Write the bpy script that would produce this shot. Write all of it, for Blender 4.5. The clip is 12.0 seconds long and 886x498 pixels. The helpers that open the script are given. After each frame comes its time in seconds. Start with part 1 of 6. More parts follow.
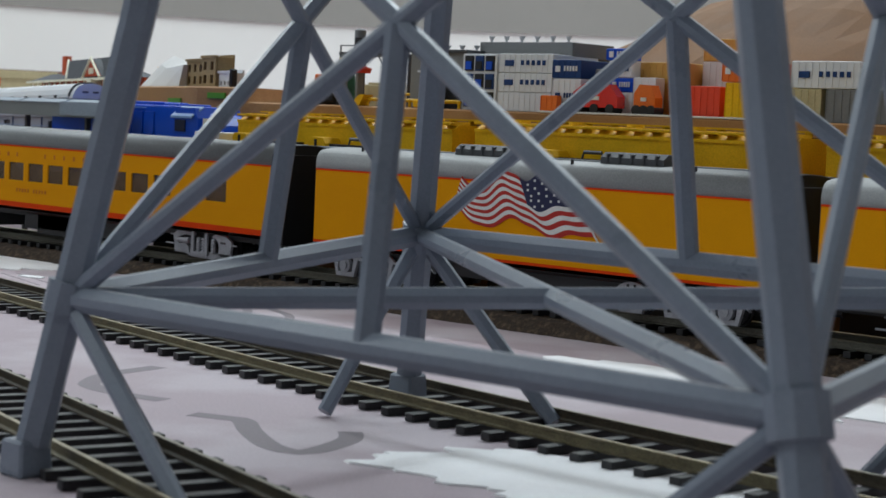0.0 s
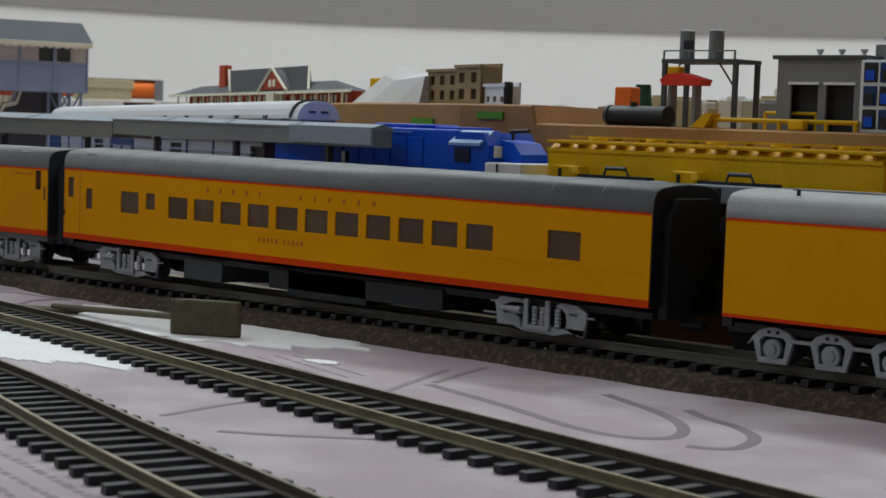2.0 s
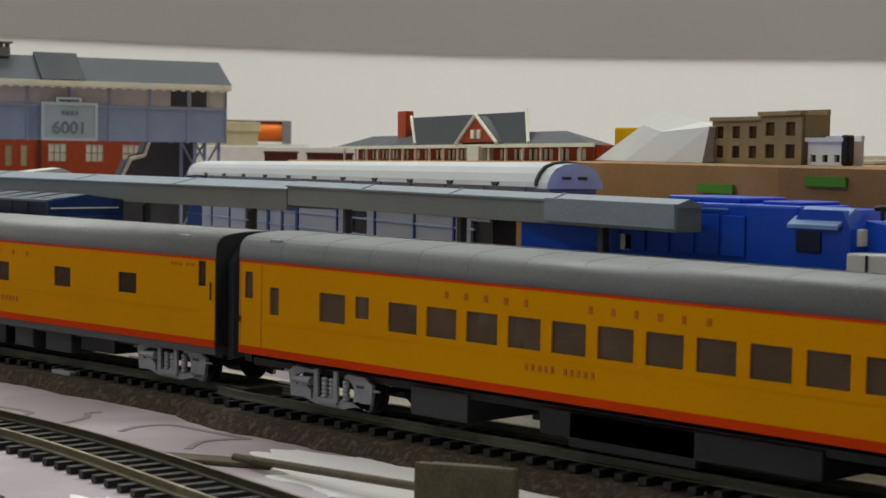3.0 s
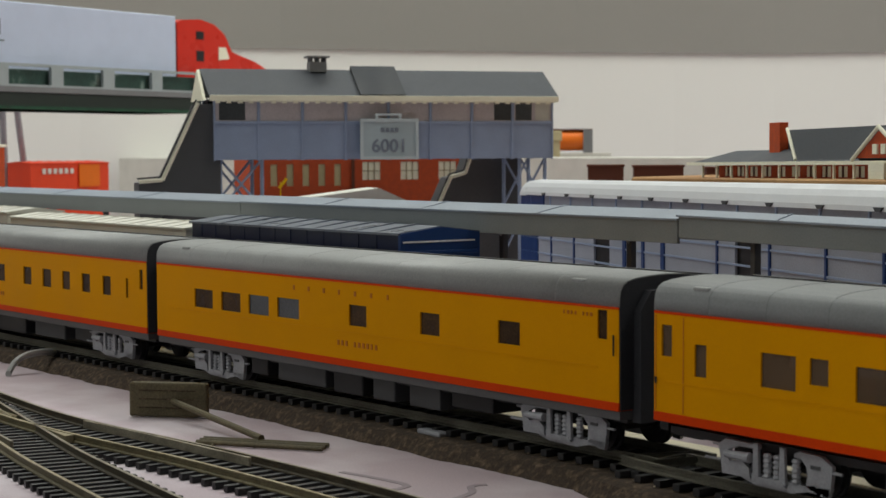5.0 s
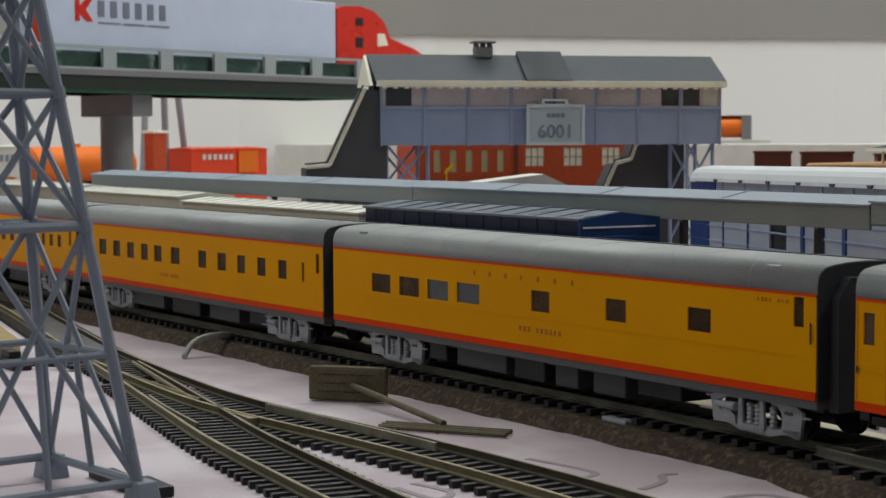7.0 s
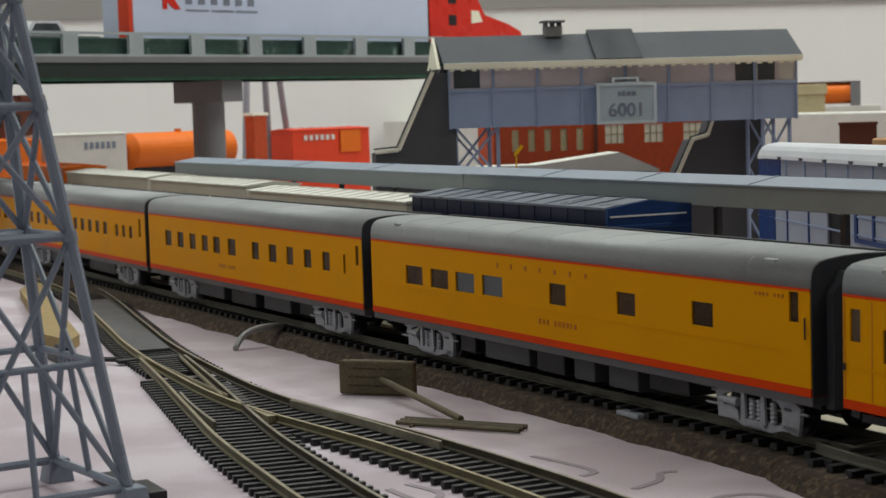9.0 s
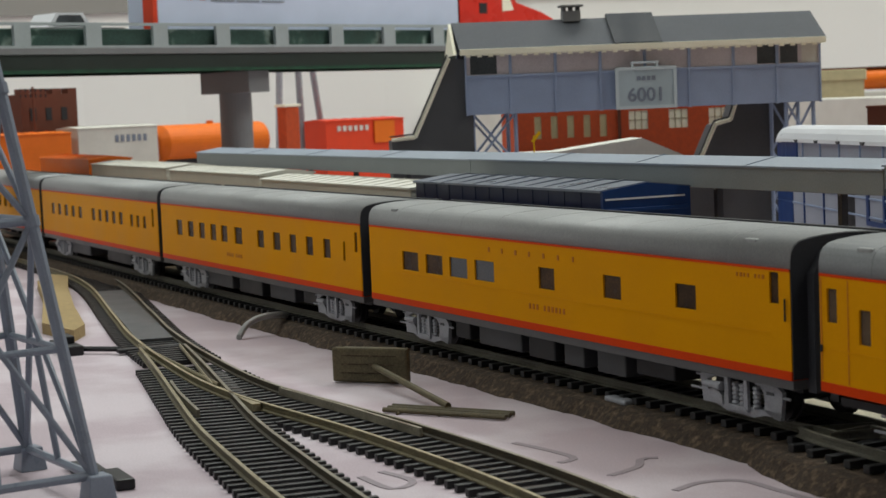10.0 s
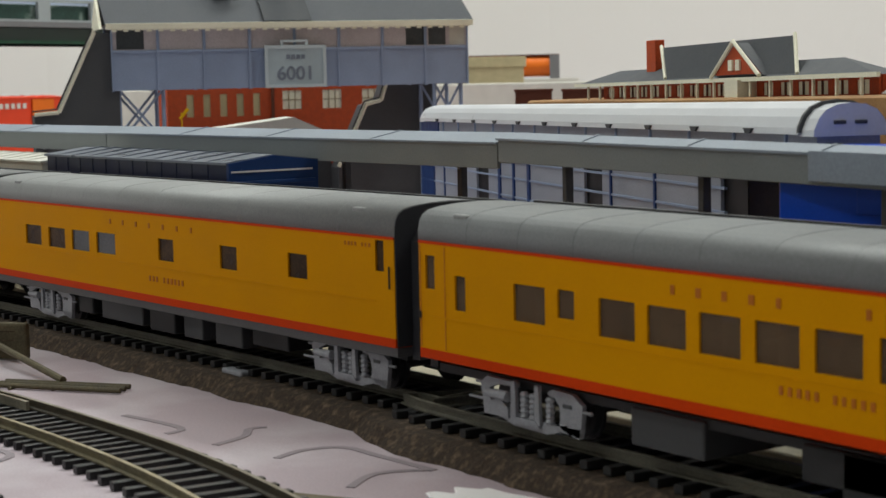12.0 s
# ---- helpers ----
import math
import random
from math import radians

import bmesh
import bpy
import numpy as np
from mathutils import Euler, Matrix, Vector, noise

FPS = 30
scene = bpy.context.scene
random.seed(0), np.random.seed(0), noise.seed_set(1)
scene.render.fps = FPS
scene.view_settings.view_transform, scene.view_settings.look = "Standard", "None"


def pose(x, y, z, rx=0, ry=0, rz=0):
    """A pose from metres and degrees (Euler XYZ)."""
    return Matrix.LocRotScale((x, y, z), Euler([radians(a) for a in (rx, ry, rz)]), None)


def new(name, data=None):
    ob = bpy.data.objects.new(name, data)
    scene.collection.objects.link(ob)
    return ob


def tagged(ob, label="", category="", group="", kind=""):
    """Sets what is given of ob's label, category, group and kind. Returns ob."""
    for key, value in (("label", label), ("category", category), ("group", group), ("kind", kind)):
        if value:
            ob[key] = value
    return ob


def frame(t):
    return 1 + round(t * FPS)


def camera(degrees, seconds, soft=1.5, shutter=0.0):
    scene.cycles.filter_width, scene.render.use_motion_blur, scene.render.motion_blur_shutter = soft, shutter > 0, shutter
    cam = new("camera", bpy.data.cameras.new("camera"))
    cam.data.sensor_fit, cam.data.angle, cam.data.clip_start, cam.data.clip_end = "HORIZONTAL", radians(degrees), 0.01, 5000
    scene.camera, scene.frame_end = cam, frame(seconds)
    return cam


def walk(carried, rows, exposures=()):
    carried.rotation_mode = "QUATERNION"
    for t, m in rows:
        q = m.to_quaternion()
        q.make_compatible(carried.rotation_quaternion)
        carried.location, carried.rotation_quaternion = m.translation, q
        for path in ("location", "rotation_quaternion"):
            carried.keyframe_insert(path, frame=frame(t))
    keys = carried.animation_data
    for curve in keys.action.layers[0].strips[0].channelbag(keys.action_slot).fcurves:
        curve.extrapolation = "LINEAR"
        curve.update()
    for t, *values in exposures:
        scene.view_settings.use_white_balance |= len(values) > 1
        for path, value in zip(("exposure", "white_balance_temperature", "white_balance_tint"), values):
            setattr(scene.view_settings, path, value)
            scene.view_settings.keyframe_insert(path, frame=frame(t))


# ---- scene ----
cam = camera(27.95, 12.0)
PATH = [
    (0.0, pose(0.5202, -0.4672, 0.0686, 86.030, -2.587, 42.602)),
    (0.5, pose(0.4813, -0.4811, 0.0667, 86.317, -3.429, 42.018)),
    (1.0, pose(0.4374, -0.4909, 0.0653, 86.187, -2.696, 41.182)),
    (1.5, pose(0.3807, -0.4656, 0.0658, 86.265, -2.498, 41.813)),
    (2.0, pose(0.3066, -0.4249, 0.0739, 85.999, -1.902, 42.592)),
    (2.5, pose(0.2233, -0.3809, 0.0767, 86.516, -1.888, 43.300)),
    (3.0, pose(0.1350, -0.3295, 0.0848, 86.867, -0.933, 45.732)),
    (3.5, pose(0.0763, -0.3053, 0.0906, 87.289, -0.424, 48.750)),
    (5.5, pose(0.0421, -0.3097, 0.0919, 86.639, 0.276, 55.378)),
    (6.0, pose(0.0381, -0.3137, 0.0916, 86.585, 0.117, 56.637)),
    (6.5, pose(0.0355, -0.3146, 0.0910, 86.568, 0.197, 57.933)),
    (7.0, pose(0.0332, -0.3150, 0.0908, 86.508, 0.233, 58.807)),
    (9.0, pose(0.0513, -0.2779, 0.0988, 85.529, 1.732, 63.365)),
    (9.5, pose(0.0549, -0.2664, 0.0974, 85.428, 2.103, 64.328)),
    (10.0, pose(0.0521, -0.2537, 0.0944, 85.374, 2.322, 65.180)),
    (10.5, pose(0.0483, -0.2414, 0.0930, 85.147, 2.360, 64.927)),
    (11.0, pose(0.0473, -0.2325, 0.0916, 84.885, 2.322, 63.085)),
    (11.5, pose(0.0534, -0.2323, 0.0893, 84.751, 2.057, 59.674)),
    (12.0, pose(0.0594, -0.2355, 0.0885, 84.662, 1.299, 55.091)),
]
EXPOSURES = [(0.0, 0.27, 5850, 10), (0.5, 0.27, 5870, 10), (1.0, 0.12, 5900, 10), (1.5, -0.02, 5980, 10), (2.0, -0.10, 6050, 10), (2.6, 0.02, 6200, 10), (3.5, 0.0, 6850, 10), (5.5, 0.0, 6500, 10), (7.0, 0.0, 6350, 10), (9.0, 0.02, 6450, 10), (10.5, 0.12, 6480, 10), (11.5, 0.06, 6500, 10), (12.0, 0.14, 6500, 10)]
walk(cam, PATH, EXPOSURES)
cam.data.dof.use_dof, cam.data.dof.focus_distance, cam.data.dof.aperture_fstop = True, 0.60, 60.0

# ---- light: two rows of fluorescent panels under the ceiling of the layout room ----
world = bpy.data.worlds.new("room_light")
world.use_nodes = True
scene.world = world
world.node_tree.nodes["Background"].inputs[0].default_value = (0.9, 0.94, 1.0, 1)
world.node_tree.nodes["Background"].inputs[1].default_value = 0.05


def area(name, x, y, z, sx, sy, power, colour=(0.95, 1.0, 0.95)):
    data = bpy.data.lights.new(name, "AREA")
    data.shape, data.size, data.size_y, data.energy, data.color = "RECTANGLE", sx, sy, power, colour
    ob = new(name, data)
    ob.matrix_basis = pose(x, y, z)
    return ob


area("ceiling_lamp", -0.75, -1.3, 1.62, 1.25, 0.25, 7.5)
area("ceiling_lamp", -0.3, 1.3, 1.62, 1.6, 0.25, 22.0)
area("ceiling_lamp", -1.5, 0.3, 1.62, 0.25, 1.6, 19.5)


# ---- materials ----
def nodes(m, *kinds):
    return [m.node_tree.nodes.new(k) for k in kinds]


def mat(name, colour, rough=0.6, metal=0.0, vary=0.08, scale=60.0, bump=0.0, fine=1500.0, second=None, mix=(0.45, 0.6), clear=0.0, alpha=1.0, spec=0.35):
    """Colour with cloudy and fine variation; second: a stain colour that takes over where the coarse noise is high."""
    m = bpy.data.materials.new(name)
    m.use_nodes = True
    nt = m.node_tree
    b = nt.nodes["Principled BSDF"]
    b.inputs["Metallic"].default_value, b.inputs["Coat Weight"].default_value = metal, clear
    geo, n1, n2, add, ramp, mul, rr, info = nodes(m, "ShaderNodeTexCoord", "ShaderNodeTexNoise", "ShaderNodeTexNoise", "ShaderNodeMath", "ShaderNodeMapRange", "ShaderNodeMix", "ShaderNodeMapRange", "ShaderNodeObjectInfo")
    n1.inputs["Scale"].default_value, n2.inputs["Scale"].default_value = scale, fine
    n1.inputs["Detail"].default_value, n2.inputs["Detail"].default_value = 5, 2
    for n in (n1, n2):
        nt.links.new(geo.outputs["Object"], n.inputs["Vector"])
    add.operation = "ADD"
    nt.links.new(n1.outputs[0], add.inputs[0]), nt.links.new(n2.outputs[0], add.inputs[1])
    ramp.inputs[1].default_value, ramp.inputs[2].default_value = 0.7, 1.3
    ramp.inputs[3].default_value, ramp.inputs[4].default_value = 1 - vary, 1 + vary
    nt.links.new(add.outputs[0], ramp.inputs[0])
    mul.data_type, mul.blend_type = "RGBA", "MULTIPLY"
    mul.inputs[0].default_value = 1
    mul.inputs[6].default_value = (*colour, 1)
    if second:
        st, sm = nodes(m, "ShaderNodeMapRange", "ShaderNodeMix")
        st.inputs[1].default_value, st.inputs[2].default_value = mix
        sm.data_type = "RGBA"
        sm.inputs[6].default_value, sm.inputs[7].default_value = (*colour, 1), (*second, 1)
        nt.links.new(n1.outputs[0], st.inputs[0]), nt.links.new(st.outputs[0], sm.inputs[0]), nt.links.new(sm.outputs[2], mul.inputs[6])
    tone, both = nodes(m, "ShaderNodeMapRange", "ShaderNodeMath")
    tone.inputs[3].default_value, tone.inputs[4].default_value = 1 - vary * 0.5, 1 + vary * 0.5
    nt.links.new(info.outputs["Random"], tone.inputs[0])
    both.operation = "MULTIPLY"
    nt.links.new(ramp.outputs[0], both.inputs[0]), nt.links.new(tone.outputs[0], both.inputs[1])
    nt.links.new(both.outputs[0], mul.inputs[7])
    nt.links.new(mul.outputs[2], b.inputs["Base Color"])
    rr.inputs[1].default_value, rr.inputs[2].default_value = 0.3, 0.7
    rr.inputs[3].default_value, rr.inputs[4].default_value = max(0.02, rough - 0.08), min(1, rough + 0.08)
    nt.links.new(n1.outputs[0], rr.inputs[0]), nt.links.new(rr.outputs[0], b.inputs["Roughness"])
    b.inputs["Alpha"].default_value, b.inputs["Specular IOR Level"].default_value = alpha, spec
    if bump:
        bp, = nodes(m, "ShaderNodeBump")
        bp.inputs["Strength"].default_value, bp.inputs["Distance"].default_value = bump, 0.0004
        nt.links.new(n2.outputs[0], bp.inputs["Height"]), nt.links.new(bp.outputs[0], b.inputs["Normal"])
    return m


M = {
    "foam": mat("pink_foam_board", (0.435, 0.362, 0.405), 0.75, vary=0.10, scale=22, bump=0.18, second=(0.50, 0.445, 0.485)),
    "plaster": mat("white_plaster_smear", (0.93, 0.93, 0.95), 0.8, vary=0.04, scale=70, bump=0.3),
    "ink": mat("grey_printed_ink", (0.235, 0.205, 0.23), 0.7, vary=0.12, scale=300),
    "yellow": mat("armour_yellow_paint", (0.73, 0.312, 0.0007), 0.42, vary=0.035, scale=40, spec=0.025),
    "red": mat("red_stripe_paint", (0.66, 0.052, 0.004), 0.42, spec=0.05),
    "letter": mat("dull_red_lettering", (0.50, 0.140, 0.004), 0.5),
    "roof": mat("grey_roof_paint", (0.275, 0.284, 0.288), 0.50, vary=0.14, scale=50, spec=0.5),
    # darker copy of the roof paint: shade on the first coach put into colour
    "roofdark": mat("shaded_grey_roof_paint", (0.160, 0.169, 0.176), 0.50, vary=0.16, scale=45, spec=0.5),
    "sill": mat("grey_sill_paint", (0.10, 0.10, 0.105), 0.5, vary=0.1),
    "dark": mat("dark_underframe_plastic", (0.018, 0.018, 0.021), 0.5, vary=0.2),
    "endgrey": mat("charcoal_diaphragm", (0.04, 0.042, 0.05), 0.55, vary=0.12),
    "blackend": mat("black_car_end", (0.010, 0.010, 0.012), 0.45),
    "box": mat("grey_equipment_box", (0.055, 0.057, 0.063), 0.5),
    "tie": mat("black_tie_plastic", (0.022, 0.022, 0.024), 0.42, vary=0.25, scale=400),
    "silver": mat("silver_truck_paint", (0.32, 0.33, 0.365), 0.42, 0.1, vary=0.15, scale=300),
    "rail": mat("brassy_rail_metal", (0.34, 0.30, 0.20), 0.38, 0.35, vary=0.2, scale=120),
    "oldrail": mat("tarnished_shaded_rail_metal", (0.25, 0.23, 0.18), 0.42, 0.4, vary=0.3, scale=120),
    "cork": mat("brown_cork_roadbed", (0.062, 0.042, 0.028), 0.92, vary=0.45, scale=500, bump=0.9, second=(0.15, 0.11, 0.075), mix=(0.5, 0.75)),
    "stone": mat("mixed_ballast_grains", (0.15, 0.115, 0.085), 0.9, vary=0.6, scale=900),
    "tower": mat("grey_tower_plastic", (0.215, 0.248, 0.31), 0.34, vary=0.08, scale=80),
    "wall": mat("white_backdrop_paint", (0.73, 0.72, 0.69), 0.85, vary=0.02, scale=3),
    "valance": mat("grey_valance_board", (0.265, 0.255, 0.235), 0.85, vary=0.04, scale=5),
    "ceiling": mat("ceiling_paint", (0.7, 0.7, 0.68), 0.9, vary=0.02, scale=5),
    "board": mat("brown_plywood", (0.36, 0.185, 0.068), 0.75, vary=0.16, scale=18, second=(0.43, 0.245, 0.105)),
    "tape": mat("green_tape", (0.10, 0.30, 0.02), 0.6),
    "canopy": mat("grey_canopy_roof", (0.25, 0.29, 0.35), 0.5, vary=0.12, scale=40),
    "fascia": mat("grey_canopy_fascia", (0.215, 0.235, 0.245), 0.6, vary=0.1, scale=60),
    "white": mat("white_plastic", (0.74, 0.76, 0.80), 0.35, vary=0.04),
    "cream": mat("cream_paint", (0.90, 0.87, 0.70), 0.6),
    "sheetroof": mat("blue_grey_sheet_roof", (0.135, 0.155, 0.195), 0.34, vary=0.12, scale=90),
    "paleroof": mat("pale_car_roof", (0.64, 0.63, 0.57), 0.6, vary=0.08),
    "navy": mat("navy_blue_plastic", (0.007, 0.012, 0.048), 0.4, vary=0.15),
    "midblue": mat("mid_blue_plastic", (0.008, 0.042, 0.17), 0.4),
    "paleblue": mat("pale_blue_panel", (0.22, 0.37, 0.72), 0.4),
    "coachgrey": mat("blue_grey_coach_side", (0.34, 0.365, 0.44), 0.45, vary=0.15),
    "blue": mat("bright_blue_plastic", (0.004, 0.075, 0.62), 0.35),
    "slate": mat("dark_slate_roof", (0.066, 0.072, 0.084), 0.7, vary=0.18, scale=120),
    "bluegrey": mat("blue_grey_panel", (0.295, 0.365, 0.520), 0.5, vary=0.1),
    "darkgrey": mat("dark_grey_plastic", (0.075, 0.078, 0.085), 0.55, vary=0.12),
    "greypl": mat("mid_grey_plastic", (0.20, 0.205, 0.21), 0.55),
    "brick": mat("red_brick_wall", (0.47, 0.072, 0.020), 0.8, vary=0.2, scale=300),
    "orange": mat("orange_paint", (0.75, 0.16, 0.01), 0.45),
    "hopper": mat("yellow_hopper_paint", (0.74, 0.43, 0.004), 0.45, vary=0.14, scale=80, spec=0.12),
    "truckred": mat("bright_red_cab_paint", (0.70, 0.025, 0.010), 0.3, clear=0.3),
    "tankred": mat("vermilion_car_paint", (0.74, 0.062, 0.018), 0.5),
    "brown": mat("boxcar_brown", (0.12, 0.035, 0.018), 0.7),
    "ochre": mat("ochre_container_paint", (0.62, 0.33, 0.07), 0.5),
    "parapet": mat("pale_green_parapet", (0.36, 0.41, 0.42), 0.6),
    "barrier": mat("dull_green_barrier", (0.045, 0.095, 0.078), 0.7, vary=0.4, scale=60, second=(0.26, 0.34, 0.30), mix=(0.55, 0.68)),
    "girder": mat("dark_green_girder", (0.020, 0.030, 0.025), 0.5, vary=0.2),
    "trailer": mat("bluish_white_trailer", (0.60, 0.68, 0.85), 0.4, vary=0.04),
    "faint": mat("faint_printed_ink", (0.275, 0.235, 0.262), 0.7, vary=0.12, scale=300),
    "railshade": mat("dark_shaded_rail_side", (0.070, 0.057, 0.037), 0.6, vary=0.4, scale=200),
    "smoke": mat("smoky_brown_window", (0.165, 0.110, 0.066), 0.25, vary=0.10, scale=45, spec=0.08, alpha=0.74, second=(0.125, 0.083, 0.052), mix=(0.40, 0.65)),
    "stucco": mat("pale_yellow_stucco", (0.50, 0.44, 0.26), 0.85, vary=0.12, scale=150),
    "pebble": mat("pale_ballast_grains", (0.42, 0.37, 0.28), 0.8, vary=0.4, scale=900),
    "raillit": mat("lit_olive_brass_rail_side", (0.145, 0.125, 0.072), 0.5, 0.2, vary=0.35, scale=200),
    "brown_card": mat("brown_card", (0.21, 0.110, 0.050), 0.8, vary=0.2, scale=25),
    "tan": mat("tan_stucco", (0.30, 0.22, 0.11), 0.85, vary=0.2, scale=150),
    "olive": mat("drab_wood_paddle", (0.105, 0.088, 0.050), 0.7, vary=0.3, scale=200),
    "cork_tan": mat("tan_cork_sheet", (0.34, 0.25, 0.12), 0.9, vary=0.2, scale=300, bump=0.4),
    "glass": mat("dark_window_glass", (0.085, 0.047, 0.020), 0.25, vary=0.5, scale=160, spec=0.06, second=(0.03, 0.016, 0.009), mix=(0.4, 0.6)),
    "glassblue": mat("blue_grey_window_glass", (0.066, 0.075, 0.082), 0.2, vary=0.3, scale=60, spec=0.25),
    "seat": mat("dim_interior", (0.14, 0.10, 0.07), 0.7),
    "clear": mat("smoked_window_band", (0.58, 0.53, 0.55), 0.35, vary=0.15, scale=50),
    "paper": mat("crumpled_white_paper", (0.74, 0.73, 0.72), 0.8, vary=0.04),
    "green": mat("dark_green_trim", (0.02, 0.085, 0.045), 0.6, vary=0.5, scale=90),
    "flagred": mat("flag_red", (0.42, 0.022, 0.014), 0.4),
    "flagwhite": mat("flag_white", (0.72, 0.72, 0.70), 0.4),
    "flagblue": mat("flag_blue", (0.020, 0.024, 0.075), 0.4),
    "wire": mat("grey_wire_sleeve", (0.33, 0.34, 0.34), 0.4),
    "sheetdark": mat("charcoal_felt_panel", (0.032, 0.036, 0.044), 0.7, vary=0.15, scale=90),
    "railgrey": mat("grey_rail_side", (0.115, 0.108, 0.085), 0.6, vary=0.3, scale=150),
    "concrete": mat("lit_ground_cream", (0.62, 0.58, 0.44), 0.8, vary=0.15, scale=80),
    "sign": mat("grey_sign_board", (0.43, 0.52, 0.57), 0.5),
    "signpale": mat("pale_sign_marking", (0.56, 0.64, 0.68), 0.5),
    "markgrey": mat("grey_blue_marking", (0.20, 0.23, 0.29), 0.5),
}


# ---- mesh helpers ----
def mesh(bm, name, material):
    me = bpy.data.meshes.new(name)
    bm.to_mesh(me)
    bm.free()
    for x in (material if isinstance(material, (list, tuple)) else [material]):
        me.materials.append(M[x])
    return me


def part(name, bm, material, parent=None, label=""):
    ob = new(name, mesh(bm, name, material))
    if parent is not None:
        ob.parent = parent
    return tagged(ob, label)


def thing(name, label, category, group="", m=None):
    ob = new(name)
    ob.empty_display_size = 0.02
    if m is not None:
        ob.matrix_basis = m
    return tagged(ob, label, category, group)


def box(bm, x0, x1, y0, y1, z0, z1, bevel=0.0):
    r = bmesh.ops.create_cube(bm, size=1.0)
    bmesh.ops.scale(bm, vec=(x1 - x0, y1 - y0, z1 - z0), verts=r["verts"])
    bmesh.ops.translate(bm, vec=((x0 + x1) / 2, (y0 + y1) / 2, (z0 + z1) / 2), verts=r["verts"])
    if bevel:
        bmesh.ops.bevel(bm, geom=list({e for v in r["verts"] for e in v.link_edges}), offset=bevel, segments=2, affect="EDGES", profile=0.5)
    return bm


def boxed(x0, x1, y0, y1, z0, z1, bevel=0.0):
    return box(bmesh.new(), x0, x1, y0, y1, z0, z1, bevel)


def rod(bm, a, b, r, r2=None, n=12):
    a, b = Vector(a), Vector(b)
    c = bmesh.ops.create_cone(bm, cap_ends=True, segments=n, radius1=r, radius2=r if r2 is None else r2, depth=(b - a).length)
    bmesh.ops.transform(bm, matrix=Matrix.Translation((a + b) / 2) @ (b - a).to_track_quat("Z", "Y").to_matrix().to_4x4(), verts=c["verts"])
    return bm


def rodded(a, b, r, r2=None, n=12):
    return rod(bmesh.new(), a, b, r, r2, n)


def beam(bm, a, b, w, h=None):
    """A square bar from a to b with softened long edges."""
    a, b = Vector(a), Vector(b)
    h = h or w
    d = (b - a).normalized()
    up = Vector((0, 0, 1)) if abs(d.z) < 0.95 else Vector((0, 1, 0))
    s = d.cross(up).normalized()
    u = s.cross(d).normalized()
    k = 0.32
    ring = ((-1, -k), (-k, -1), (k, -1), (1, -k), (1, k), (k, 1), (-k, 1), (-1, k))
    vs = [bm.verts.new(p + s * i * w / 2 + u * j * h / 2) for p in (a, b) for i, j in ring]
    n = len(ring)
    for i in range(n):
        bm.faces.new((vs[i], vs[(i + 1) % n], vs[n + (i + 1) % n], vs[n + i]))
    bm.faces.new(vs[:n][::-1]), bm.faces.new(vs[n:])
    return bm


def profile(points, s0, s1, axis="x"):
    """A solid swept along one axis from a closed outline of pairs."""
    bm = bmesh.new()
    place = {"x": lambda s, p: (s, p[0], p[1]), "y": lambda s, p: (p[0], s, p[1]), "z": lambda s, p: (p[0], p[1], s)}[axis]
    a = [bm.verts.new(place(s0, p)) for p in points]
    b = [bm.verts.new(place(s1, p)) for p in points]
    n = len(points)
    for i in range(n):
        bm.faces.new((a[i], a[(i + 1) % n], b[(i + 1) % n], b[i]))
    bm.faces.new(a[::-1]), bm.faces.new(b)
    bmesh.ops.recalc_face_normals(bm, faces=bm.faces[:])
    return bm


def pierced(x0, x1, z0, z1, y0, y1, holes):
    """A wall between y0 and y1 with rectangular openings right through it."""
    xs = sorted({x0, x1, *[v for h in holes for v in h[:2]]})
    zs = sorted({z0, z1, *[v for h in holes for v in h[2:]]})
    bm = bmesh.new()
    grid = {(i, j, k): bm.verts.new((x, y, z)) for i, x in enumerate(xs) for j, z in enumerate(zs) for k, y in enumerate((y0, y1))}

    def solid(i, j):
        if not (0 <= i < len(xs) - 1 and 0 <= j < len(zs) - 1):
            return False
        cx, cz = (xs[i] + xs[i + 1]) / 2, (zs[j] + zs[j + 1]) / 2
        return not any(a < cx < b and c < cz < d for a, b, c, d in holes)

    for i in range(len(xs) - 1):
        for j in range(len(zs) - 1):
            if not solid(i, j):
                continue
            bm.faces.new([grid[q] for q in ((i, j, 0), (i + 1, j, 0), (i + 1, j + 1, 0), (i, j + 1, 0))])
            bm.faces.new([grid[q] for q in ((i, j, 1), (i, j + 1, 1), (i + 1, j + 1, 1), (i + 1, j, 1))])
            for di, dj, a, b in ((-1, 0, (i, j), (i, j + 1)), (1, 0, (i + 1, j + 1), (i + 1, j)), (0, -1, (i + 1, j), (i, j)), (0, 1, (i, j + 1), (i + 1, j + 1))):
                if not solid(i + di, j + dj):
                    bm.faces.new([grid[q] for q in ((*a, 0), (*b, 0), (*b, 1), (*a, 1))])
    bmesh.ops.delete(bm, geom=[v for v in bm.verts if not v.link_faces], context="VERTS")
    bmesh.ops.recalc_face_normals(bm, faces=bm.faces[:])
    return bm


